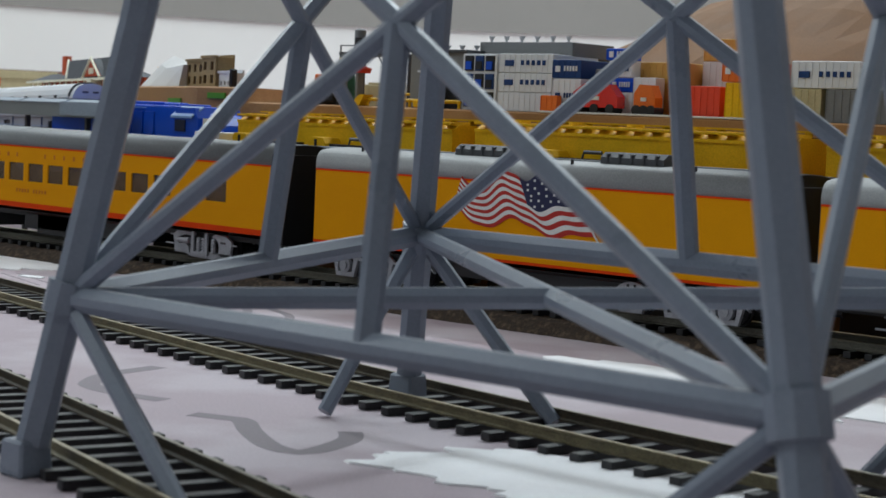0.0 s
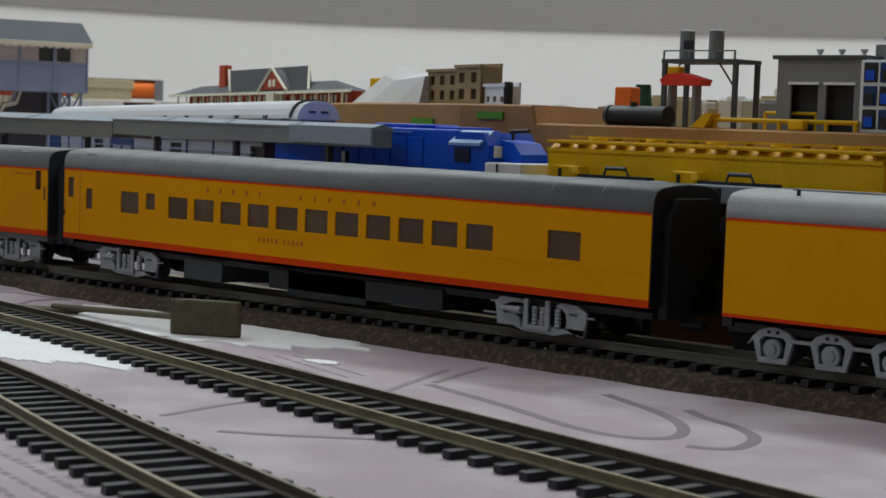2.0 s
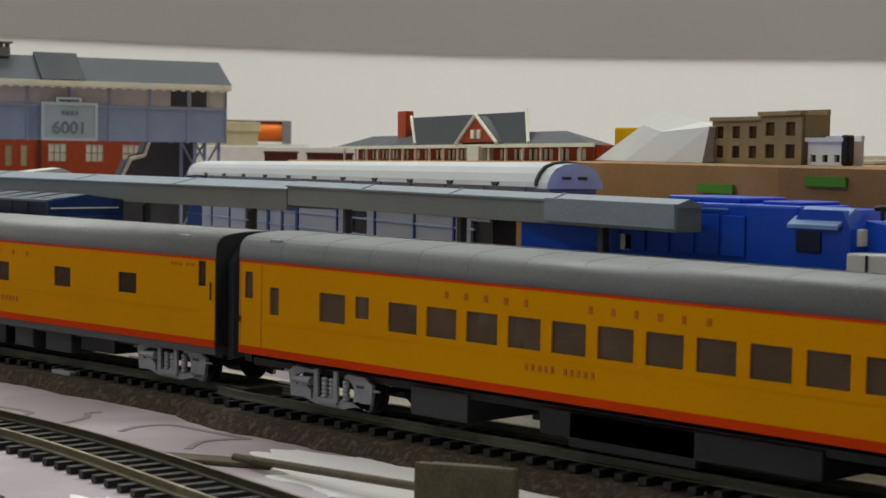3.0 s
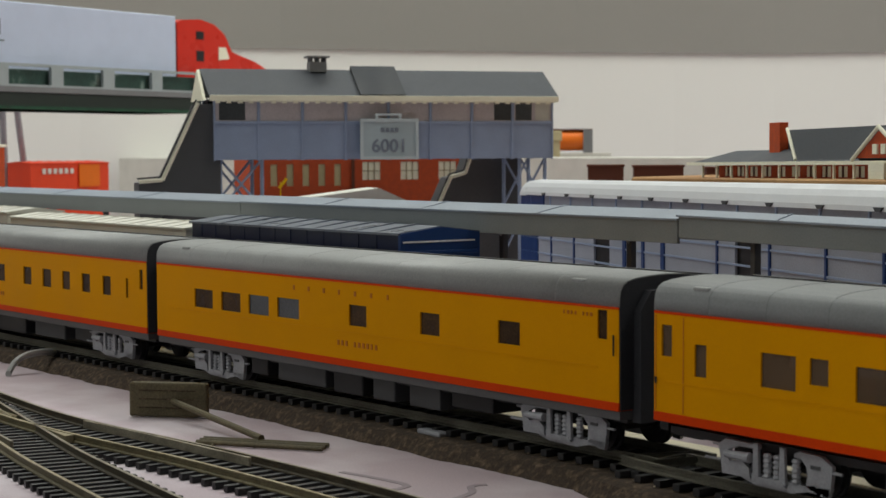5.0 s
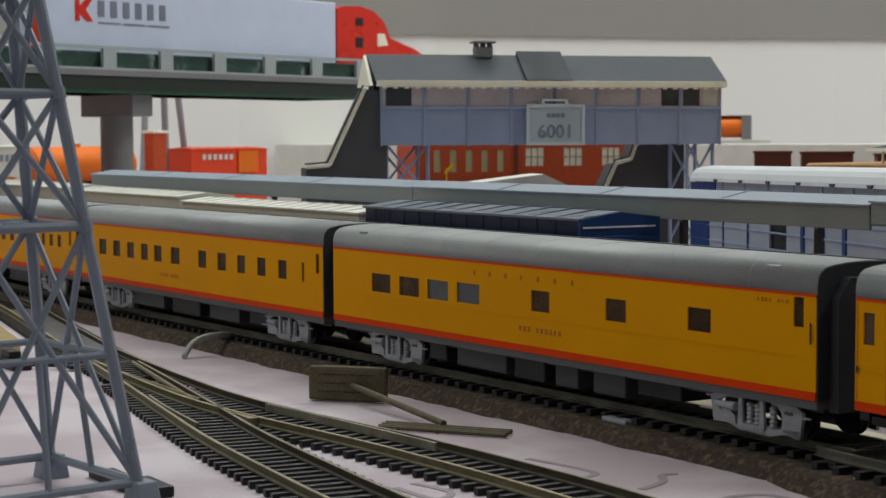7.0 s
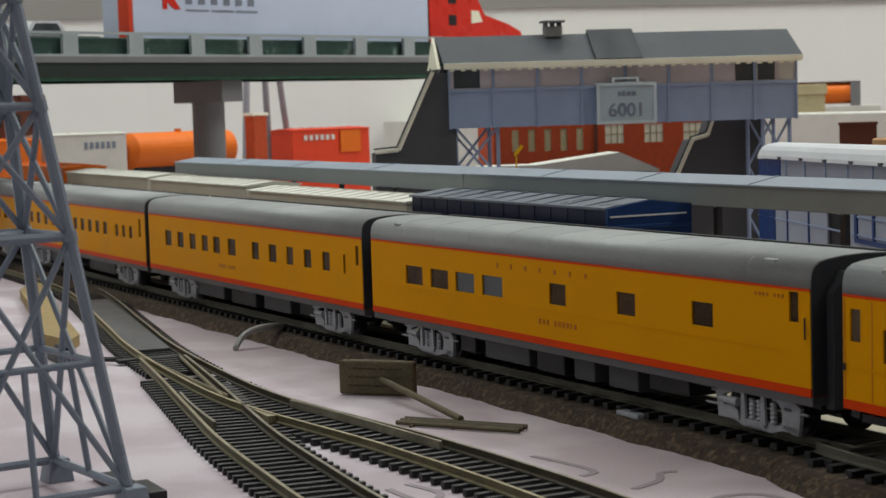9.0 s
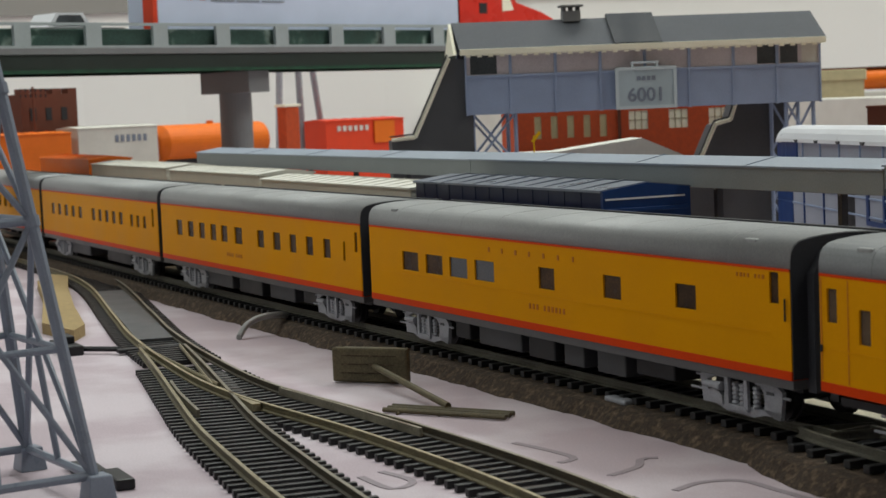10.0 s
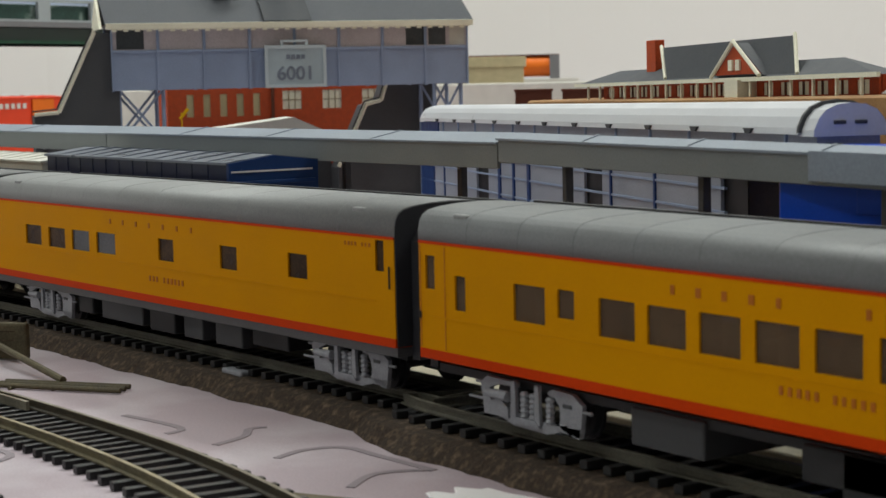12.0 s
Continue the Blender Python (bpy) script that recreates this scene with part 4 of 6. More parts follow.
lattice_tower("tall grey plastic lattice pylon beside the near track", [(0.2422, -0.2758), (0.4115, -0.2744), (0.392, -0.1466), (0.2187, -0.148)], (0.302, -0.216), 0.4006, (0.006, 0.0335, 0.123, 0.190), 0.215, 0.0066, 0.006, 0.52, 0.084, (0.0, 0.0, 0.0085, 0.0085))
lattice_tower("grey plastic lattice pylon on square footings", [(-0.3823, -0.1517), (-0.4317, -0.1583), (-0.4250, -0.2077), (-0.3757, -0.2010)], (-0.4037, -0.1797), 0.182, (0.006, 0.0698, 0.1028, 0.130), 0.150, 0.0030, 0.0055, 0.55)
bm = boxed(-0.426, -0.400, -0.150, -0.1425, 0.0, 0.002, 0.0005)
box(bm, -0.405, -0.388, -0.1455, -0.1405, 0.0, 0.003, 0.0006)
tagged(part("loose_bracket", bm, "dark"), "loose black plastic bracket by the pylon footing", "bracket")


# ---- small ground items ----
def paddle(label, x, y, turn, rod_end, sheet, size=1.0):
    """A rounded wooden blade on edge with a stick lying on the board."""
    ob = thing("paddle", label, "paddle", "wooden paddles", m=pose(x, y, 0, 0, 0, turn))
    bm = boxed(-0.0125 * size, 0.0125 * size, -0.0016, 0.0016, 0.0003, 0.0125, 0.0009)
    bmesh.ops.bevel(bm, geom=[e for e in bm.edges if abs(e.verts[0].co.y - e.verts[1].co.y) > 0.001], offset=0.0034, segments=4, affect="EDGES")
    part("blade", bm, "olive", ob)
    for i in range(3 if sheet else 0):
        part("groove", boxed(-0.0105, 0.0105, -0.0018, -0.0012, 0.0035 + i * 0.003, 0.0038 + i * 0.003), "cork", ob)
    part("stick", rodded((0.002, -0.0015, 0.006) if sheet else (-0.0100, 0.001, 0.006), rod_end, 0.0011, n=10), "olive", ob)
    if sheet:
        for k in (-0.0035, 0.0, 0.0035):
            part("slat", beam(bmesh.new(), (rod_end[0] - 0.020, rod_end[1] - 0.001 + k, 0.0010), (rod_end[0] + 0.023, rod_end[1] - 0.007 + k, 0.0010), 0.0015), "olive", ob)
        for k in (-0.014, 0.0, 0.016):
            part("cross_slat", beam(bmesh.new(), (rod_end[0] + k, rod_end[1] - 0.0075, 0.0004), (rod_end[0] + k, rod_end[1] + 0.0020, 0.0004), 0.0010), "olive", ob)
    else:
        part("holder", boxed(rod_end[0] - 0.03, rod_end[0] + 0.012, rod_end[1] - 0.004, rod_end[1] + 0.004, 0.0, 0.0014, 0.0004), "olive", ob)
    return ob


paddle("drab wooden paddle with a stick propped beside the track", -0.511, -0.0245, 42, (0.0495, -0.0490, 0.002), True, 1.15)
paddle("drab wooden paddle blade standing beside the track", -0.1535, -0.039, 28, (-0.078, 0.043, 0.002), False)
for ctrl in (((-0.656, -0.0245, 0.001), (-0.660, -0.0195, 0.0055), (-0.662, -0.013, 0.0078), (-0.664, -0.004, 0.0082), (-0.672, 0.004, 0.0060)),):
    tagged(part("wire", sweep(curve_points(ctrl, 0.003), [(0.0014 * math.cos(a * math.pi / 4), 0.0014 * math.sin(a * math.pi / 4)) for a in range(8)]), "wire"), "bent grey wire rising from the board", "wire")
tagged(part("rail_joiner", boxed(-0.405, -0.393, 0.0065, 0.0105, 0.0048, 0.0064, 0.0005), "silver"), "shiny metal rail joiner on the roadbed", "rail joiner")


# ---- yard behind the train ----
def boxcar(label, x0, x1, y0, body, roofmat, top, ridge=0.0035, depth=0.033, category="train car", z1=None, name="boxcar"):
    """A house car with a ribbed gable roof, on two simple trucks."""
    ob = thing(name, label, category, "yard cars")
    part("body", boxed(x0, x1, y0 + 0.001, y0 + depth - 0.001, 0.012, top, 0.0004), body, ob)
    part("roof", profile([(y0, top), (y0 + depth / 2, top + ridge), (y0 + depth, top), (y0 + depth, top - 0.0008), (y0, top - 0.0008)], x0 - 0.0006, x1 + 0.0006), roofmat, ob)
    n = int((x1 - x0) / 0.013)
    for i in range(1, n):
        a = x0 + (x1 - x0) * i / n
        part("roof_rib", profile([(y0 - 0.0002, top + 0.0002), (y0 + depth / 2, top + ridge + 0.0005), (y0 + depth + 0.0002, top + 0.0002), (y0 + depth / 2, top + ridge - 0.001)], a - 0.0005, a + 0.0005), roofmat, ob)
    for a in (x0 + 0.02, x1 - 0.02):
        part("truck", boxed(a - 0.012, a + 0.012, y0 + 0.006, y0 + depth - 0.006, 0.0, 0.0125, 0.001), "dark", ob)
    return ob


boxcar("pale-roofed boxcar standing behind the passenger train", -0.826, -0.634, 0.046, "paleroof", "paleroof", 0.0602, 0.0018)
boxcar("pale-roofed boxcar standing behind the passenger train", -0.996, -0.831, 0.046, "paleroof", "paleroof", 0.0622, 0.0018)
boxcar("pale-roofed boxcar standing behind the passenger train", -1.192, -1.004, 0.046, "paleroof", "paleroof", 0.0632, 0.0018)
boxcar("boxcar with a faded orange roof beyond the train", -1.36, -1.200, 0.046, "orange", "orange", 0.0660, 0.0018)
ob = boxcar("dark navy boxcar with a blue-grey ribbed roof", -0.6285, -0.473, 0.046, "navy", "sheetroof", 0.0633, 0.0022, depth=0.036)
for i in range(12):
    part("panel_rib", boxed(-0.62 + 0.012 * i, -0.6192 + 0.012 * i, 0.0468, 0.0475, 0.02, 0.0625), "navy", ob)
# end and ribs in midblue: stronger light on the navy end put into colour
end = part("end_wall", profile([(0.0466, 0.014), (0.0466, 0.0630), (0.0640, 0.0652), (0.0814, 0.0630), (0.0814, 0.014)], -0.4732, -0.4716), "midblue", ob, "navy gabled end wall, coloured mid blue as if lit")
part("end_line", boxed(-0.4718, -0.4712, 0.0475, 0.0790, 0.0598, 0.0604), "white", end, "thin white line")
for z in (0.030, 0.044, 0.0555):
    part("end_rib", boxed(-0.4718, -0.4708, 0.0480, 0.0800, z, z + 0.0014, 0.0002), "midblue", end)


def canopy(label, a, b, depth, z, posts, end=False, deep=0.0080, rise=0.0024):
    """A platform roof with a deep fascia, standing on posts."""
    a, b = Vector((*a, 0)), Vector((*b, 0))
    L = (b - a).length
    ob = thing("platform_canopy", label, "platform canopy", "platform canopies", m=Matrix.Translation(a) @ Matrix.Rotation(math.atan2(b.y - a.y, b.x - a.x), 4, "Z"))
    part("fascia", boxed(0, L, 0, 0.0012, z - deep, z, 0.0002), "fascia", ob, "grey fascia board")
    part("fascia", boxed(0, L, depth - 0.0012, depth, z - deep, z, 0.0002), "fascia", ob)
    if end:
        part("end_board", boxed(L - 0.0012, L + 0.0002, 0, depth, z - deep, z, 0.0002), "fascia", ob)
    part("roof", profile([(-0.0006, z), (depth / 2, z + rise), (depth + 0.0006, z), (depth + 0.0006, z - 0.0006), (-0.0006, z - 0.0006)], -0.0005, L + 0.0005), "canopy", ob, "grey canopy roof sheet")
    for i in range(1, 4):
        part("roof_joint", profile([(-0.0008, z + 0.0002), (depth / 2, z + rise + 0.0003), (depth + 0.0008, z + 0.0002), (depth / 2, z)], L * i / 4 - 0.0004, L * i / 4 + 0.0004), "canopy", ob)
    for i in range(posts):
        s = L * (i + 0.5) / posts
        part("post", boxed(s - 0.0012, s + 0.0012, depth / 2 - 0.0012, depth / 2 + 0.0012, 0, z - 0.0005, 0.0002), "darkgrey", ob)
        part("bracket", beam(bmesh.new(), (s, depth / 2, z - 0.010), (s, 0.002, z - 0.002), 0.0010), "fascia", ob)
    return ob


canopy("long grey platform canopy on posts behind the train", (-1.07, 0.087), (-0.6525, 0.084), 0.030, 0.0702, 6)
canopy("long grey platform canopy on posts behind the train", (-0.652, 0.084), (-0.3695, 0.083), 0.024, 0.0704, 4)
ob = canopy("grey platform canopy section with its lit end coloured paler", (-0.369, 0.083), (-0.158, 0.0420), 0.009, 0.0716, 3, True, 0.0072, 0.0016)
L = (Vector((-0.158, 0.042)) - Vector((-0.369, 0.083))).length
# proud paler strip: the end face catching more light, done by colour
part("end_board", boxed(L * 0.735, L + 0.0006, -0.0009, 0.0002, 0.0652, 0.0720, 0.0002), "canopy", ob, "canopy end face with its lighter shading put into the colour")

# commuter coach with a rounded white roof over a blue window band
A, B = Vector((-0.6926, 0.275, -0.005)), Vector((-0.2302, 0.0719, 0))
L = (B - A).length
ob = thing("commuter_coach", "two-level commuter coach with rounded white roof and blue windows", "train car", "yard cars", m=Matrix.Translation(A) @ Matrix.Rotation(math.atan2(B.y - A.y, B.x - A.x), 4, "Z") @ Matrix.Rotation(-math.asin(0.005 / L), 4, "Y"))
doors = [(0.132, 0.156, 0.036, 0.0622), (0.306, 0.328, 0.040, 0.0622), (0.441, 0.458, 0.040, 0.0622)]
part("lower_side", pierced(0, L - 0.06, 0.012, 0.0645, 0.0, 0.0010, doors), "coachgrey", ob, "blue-grey lower side with dark doorways")
for a, b, c, d in doors:
    part("doorway", boxed(a, b, 0.0012, 0.0016, c, d), "blackend", ob)
for a in (0.060, 0.100, 0.288, 0.338, 0.384, 0.425):
    part("pillar", boxed(a, a + 0.0016, -0.0006, 0.0004, 0.03, 0.0640), "midblue", ob)
part("blue_panel", boxed(0.002, 0.036, -0.0005, 0.0006, 0.020, 0.0640), "midblue", ob, "dark blue lower end panel")
sign = part("blue_sign", pierced(0.176, 0.230, 0.042, 0.0632, -0.0006, 0.0003, [(0.1800, 0.2015, 0.0440, 0.0595), (0.2045, 0.2260, 0.0440, 0.0595)]), "midblue", ob, "blue frame round pale panels")
part("core", boxed(0.002, L - 0.06, 0.003, 0.0150, 0.010, 0.0716), "darkgrey", ob)
part("window_band", boxed(0.001, L - 0.001, 0.0008, 0.0167, 0.0655, 0.0750, 0.0003), "coachgrey", ob, "blue-grey window band")
part("end_panel", boxed(0.0, 0.045, 0.0002, 0.0172, 0.0655, 0.0746, 0.0003), "midblue", ob, "navy blue end panel")
part("ledge", boxed(0, L, -0.0012, 0.0175, 0.0642, 0.0656, 0.0003), "coachgrey", ob)
for z in (0.0450, 0.0525, 0.0590):
    part("side_rib", boxed(0.0, L - 0.06, -0.0005, 0.0004, z, z + 0.0007), "bluegrey", ob, "pale rib along the side")
for i in range(14):
    part("window_post", boxed(0.02 + i * (L - 0.04) / 13, 0.0212 + i * (L - 0.04) / 13, 0.0002, 0.0012, 0.0656, 0.0748), "bluegrey", ob)
arch = [(-0.001, 0.0744), (-0.0008, 0.0760), (0.0004, 0.0786), (0.0022, 0.0806), (0.0050, 0.0818), (0.00875, 0.0822)]
arch = arch + [(0.0175 - y, z) for y, z in arch[-2::-1]]
part("roof", profile(arch, 0.010, L - 0.008), "white", ob, "smooth white rounded roof")
part("end_cap", profile([(y * 0.97 + 0.0005, z - 0.0004) for y, z in arch], L - 0.009, L), "white", ob)
part("end_cap", profile([(y * 0.97 + 0.0005, z - 0.0004) for y, z in arch], 0.0, 0.011), "white", ob)
for y in (0.0045, 0.0098):
    part("marker_light", boxed(L - 0.0002, L + 0.0006, y, y + 0.003, 0.0768, 0.0777, 0.0002), "darkgrey", ob)
part("end_frame", profile([(y * 1.02 - 0.0002, z + 0.0004) for y, z in arch], L - 0.0085, L - 0.0072), "darkgrey", ob)
for a in (0.05, L - 0.09):
    part("truck", boxed(a - 0.016, a + 0.016, 0.003, 0.015, 0.0, 0.0115, 0.001), "dark", ob)

for i in range(11):
    a = 0.05 + i * (L - 0.09) / 10
    part("roof_scoop", profile([(a - 0.003, 0.0757), (a + 0.003, 0.0757), (a + 0.0015, 0.0744), (a - 0.0015, 0.0744)], -0.0016, 0.0, "y"), "darkgrey", ob)
# blue diesel switcher
ob = thing("diesel_locomotive", "bright blue diesel locomotive with a sloping cab", "locomotive")
part("hood", boxed(-0.229, -0.1305, 0.0580, 0.0830, 0.020, 0.0722, 0.0008), "blue", ob, "long blue hood")
part("hood_top", boxed(-0.175, -0.150, 0.0600, 0.0810, 0.0720, 0.0738, 0.0006), "blue", ob)
part("hood_top", boxed(-0.144, -0.132, 0.0610, 0.0800, 0.0720, 0.0732, 0.0005), "blue", ob)
for i in range(7):
    part("hood_door", boxed(-0.205 + 0.0085 * i, -0.1978 + 0.0085 * i, 0.0574, 0.0582, 0.058, 0.0690, 0.0002), "blue", ob)
part("hood_rail", boxed(-0.170, -0.152, 0.0568, 0.0574, 0.0705, 0.0709), "paleblue", ob)
cab = part("cab", profile([(-0.1315, 0.0668), (-0.1290, 0.0715), (-0.1165, 0.0715), (-0.1140, 0.0668), (-0.1140, 0.0200), (-0.1315, 0.0200)], 0.0570, 0.0840, "y"), "blue", ob, "blue cab")
bm = bmesh.new()
v = [bm.verts.new(p) for p in ((-0.1322, 0.0556, 0.0676), (-0.1170, 0.0556, 0.0676), (-0.1150, 0.0610, 0.0722), (-0.1302, 0.0610, 0.0722), (-0.1322, 0.0556, 0.0666), (-0.1170, 0.0556, 0.0666), (-0.1150, 0.0610, 0.0712), (-0.1302, 0.0610, 0.0712))]
for f in ((0, 1, 2, 3), (7, 6, 5, 4), (4, 5, 1, 0), (5, 6, 2, 1), (6, 7, 3, 2), (7, 4, 0, 3)):
    bm.faces.new([v[i] for i in f])
part("cab_roof", bm, "paleblue", ob, "pale blue sloping roof panel")
part("cab_window", boxed(-0.1300, -0.1225, 0.0564, 0.0571, 0.0605, 0.0658, 0.0002), "navy", cab)
for y in (0.060, 0.067, 0.0745):
    part("cab_window", boxed(-0.1142, -0.1134, y, y + 0.005, 0.0625, 0.0668, 0.0002), "cream", cab)
part("nose", profile([(-0.1140, 0.0690), (-0.1080, 0.0680), (-0.1045, 0.0640), (-0.1035, 0.0560), (-0.1035, 0.0200), (-0.1140, 0.0200)], 0.0640, 0.0790, "y"), "blue", ob)
part("horn", rodded((-0.115, 0.070, 0.0720), (-0.106, 0.070, 0.0726), 0.0007), "dark", ob)
part("horn", rodded((-0.111, 0.067, 0.0690), (-0.111, 0.067, 0.0726), 0.0006), "dark", ob)
part("step", boxed(-0.1138, -0.0965, 0.0550, 0.0850, 0.0535, 0.0610, 0.0006), "white", ob, "white front platform")
part("step_slot", boxed(-0.1080, -0.1074, 0.0546, 0.0552, 0.0540, 0.0606), "navy", ob)
part("number_board", boxed(-0.1900, -0.1855, 0.0574, 0.0582, 0.0580, 0.0625, 0.0001), "white", ob)
part("frame", boxed(-0.228, -0.100, 0.0570, 0.0840, 0.0110, 0.0205), "dark", ob)
for a in (-0.205, -0.128):
    part("truck", boxed(a - 0.02, a + 0.02, 0.060, 0.081, 0.0, 0.0115, 0.001), "dark", ob)


def hopper(label, x0, x1, y0, z):
    """A covered hopper with a slatted running board and hatches along its roof."""
    ob = thing("covered_hopper", label, "train car", "yard cars")
    part("body", profile([(y0, 0.016), (y0, z - 0.003), (y0 + 0.004, z - 0.0006), (y0 + 0.024, z - 0.0006), (y0 + 0.028, z - 0.003), (y0 + 0.028, 0.016)], x0, x1), "hopper", ob)
    part("top_rail", boxed(x0, x1, y0 - 0.0006, y0 + 0.0008, z - 0.0036, z - 0.0024), "hopper", ob)
    n = int((x1 - x0) / 0.008)
    for i in range(n):
        a = x0 + (i + 0.3) * (x1 - x0) / n
        part("roof_rib", profile([(a, z - 0.0010), (a + 0.0006, z + 0.0004), (a + 0.0046, z + 0.0007), (a + 0.0050, z - 0.0010)], y0 + 0.0016, y0 + 0.0115, "y"), "hopper", ob)
    # dark sheet under the ribs: the shade in the gaps put into colour
    part("roof_trough", boxed(x0 + 0.001, x1 - 0.001, y0 + 0.0040, y0 + 0.0240, z - 0.0008, z - 0.0003), "dark", ob, "dark strip standing in for shade between the roof plates")
    part("roof_edge", boxed(x0, x1, y0 - 0.0010, y0 + 0.0020, z - 0.0007, z + 0.0003, 0.0002), "hopper", ob)
    for i in range(12):
        a = x0 + (i + 0.5) * (x1 - x0) / 12
        part("board_bracket", boxed(a - 0.0005, a + 0.0005, y0 + 0.0160, y0 + 0.0200, z - 0.0010, z + 0.0012), "hopper", ob)
    part("running_board", boxed(x0 - 0.003, x1 + 0.003, y0 + 0.0155, y0 + 0.0205, z + 0.0012, z + 0.0019), "hopper", ob)
    for i in range(5):
        a = x0 + (i + 0.6) * (x1 - x0) / 5.3
        part("hatch", rodded((a, y0 + 0.009, z), (a, y0 + 0.009, z + 0.0016), 0.0036, 0.0032, 16), "hopper", ob)
    for a in (x0 + 0.018, x1 - 0.018):
        part("truck", boxed(a - 0.012, a + 0.012, y0 + 0.004, y0 + 0.024, 0.0, 0.0165, 0.001), "dark", ob)
    return ob


hopper("yellow covered hopper with hatches along its ribbed roof", -0.0865, 0.043, 0.0575, 0.0696)
hopper("yellow covered hopper with hatches along its ribbed roof", 0.055, 0.20, 0.0575, 0.0704)
hopper("yellow covered hopper with hatches along its ribbed roof", 0.212, 0.36, 0.0575, 0.0700)
ob = thing("flat_car", "grey flat car between the train and the hoppers", "train car", "yard cars")
part("deck", boxed(-0.083, 0.030, 0.0440, 0.0560, 0.0520, 0.0578, 0.0005), "canopy", ob)
for a in (-0.065, 0.012):
    part("truck", boxed(a - 0.012, a + 0.012, 0.0455, 0.0545, 0.0, 0.0165, 0.001), "dark", ob)
part("frame", boxed(-0.080, 0.027, 0.0480, 0.0520, 0.0160, 0.0522), "dark", ob)
for x in (-0.071, -0.0225, 0.1):
    ob = thing("rail_stand", "yellow trestle stand with a dark cradle between the cars", "stand", "yellow stands")
    part("panel", profile([(x - 0.0048, 0.045), (x - 0.0045, 0.0600), (x - 0.0030, 0.0615), (x + 0.0040, 0.0612), (x + 0.0055, 0.0590), (x + 0.0060, 0.045)], 0.0450, 0.0545, "y"), "hopper", ob)
    part("slot", boxed(x - 0.0006, x + 0.0006, 0.0446, 0.0455, 0.0560, 0.0606), "dark", ob)
    part("cradle", beam(beam(beam(bmesh.new(), (x + 0.014, 0.0495, 0.056), (x + 0.016, 0.0495, 0.0612), 0.0008), (x + 0.016, 0.0495, 0.0612), (x + 0.024, 0.0495, 0.0612), 0.0014), (x + 0.024, 0.0495, 0.0612), (x + 0.027, 0.0495, 0.056), 0.0008), "darkgrey", ob)
    part("base", boxed(x - 0.006, x + 0.034, 0.0475, 0.0520, 0.0578 if x < 0.05 else 0.0, 0.0588), "dark", ob)

# ---- things on the brown deck ----
D = 0.0826
D2 = 0.0758
for x, y, turn, lo, w in ((-0.1475, 0.0962, -5.1, 0.0767, 0.0145), (-0.1955, 0.1092, -21.8, 0.0735, 0.021)):
    ob = tagged(part("green_tape", boxed(-w / 2, w / 2, -0.0008, 0.0, lo, lo + 0.0028), "tape"), "strip of bright green tape on the deck front", "tape", "green tapes")
    ob.matrix_basis = pose(x, y, 0, 0, 0, turn)

# depot with hipped wings, gabled dormer and chimney
A, B = Vector((-0.5416, 0.262, D - 0.0028)), Vector((-0.281, 0.1535, D))
L = (B - A).length
ob = thing("station_building", "brick station with slate roof, pointed gable and chimney", "building", m=Matrix.Translation(A) @ Matrix.Rotation(math.atan2(B.y - A.y, B.x - A.x), 4, "Z") @ Matrix.Rotation(-math.asin(0.0022 / L), 4, "Y"))


part("wall", pierced(0.010, 0.272, 0.0, 0.0062, 0.0030, 0.0038, [(0.016 + 0.0142 * i, 0.0245 + 0.0142 * i, 0.0006, 0.0048) for i in range(18)]), "brick", ob, "brick wall with pale windows")
part("wall", boxed(0.011, 0.271, 0.0046, 0.0150, 0.0, 0.0062), "brick", ob)
for i in range(18):
    w_ = part("window", boxed(0.016 + 0.0142 * i, 0.0245 + 0.0142 * i, 0.0034, 0.0042, 0.0006, 0.0048), "cream", ob)
    part("mullion", boxed(0.0198 + 0.0142 * i, 0.0206 + 0.0142 * i, 0.0029, 0.0035, 0.0006, 0.0048), "brown", w_)


def slope_roof(front, ridge, back):
    """A pitched roof from its front, ridge and back edges, each two points."""
    bm = bmesh.new()
    v = [bm.verts.new(p) for p in (*front, *ridge, *back)]
    for f in ((0, 1, 3, 2), (2, 3, 5, 4), (4, 5, 1, 0), (0, 2, 4), (1, 5, 3)):
        bm.faces.new([v[i] for i in f])
    bmesh.ops.recalc_face_normals(bm, faces=bm.faces[:])
    return bm


part("roof", slope_roof(((-0.016, -0.002, 0.0062), (0.2807, -0.002, 0.0062)), ((0.018, 0.0080, 0.0118), (0.2390, 0.0080, 0.0118)), ((0.002, 0.0170, 0.0062), (0.262, 0.0170, 0.0062))), "slate", ob, "dark slate lower roof")
part("roof", slope_roof(((0.0985, 0.0, 0.0072), (0.2220, 0.0, 0.0072)), ((0.0760, 0.0065, 0.0198), (0.2055, 0.0065, 0.0198)), ((0.0600, 0.0140, 0.0072), (0.1900, 0.0140, 0.0072))), "slate", ob, "steep slate main roof")
part("eave_board", boxed(-0.016, L, -0.0026, -0.0016, 0.0054, 0.0068), "cream", ob, "cream eave board")
for i in range(17):
    part("porch_post", boxed(0.0 + 0.0168 * i, 0.0010 + 0.0168 * i, -0.0014, -0.0006, 0.0, 0.0058), "cream", ob)
part("gable", profile([(0.1555, 0.0078), (0.1745, 0.0180), (0.1950, 0.0078)], -0.0022, -0.0008, "y"), "brick", ob, "red brick gable")
part("gable_roof", slope_roof(((0.1540, -0.0012, 0.0074), (0.1540, 0.0040, 0.0074)), ((0.1745, -0.0012, 0.0186), (0.1690, 0.0050, 0.0186)), ((0.1965, -0.0012, 0.0074), (0.1965, 0.0040, 0.0074))), "slate", ob)
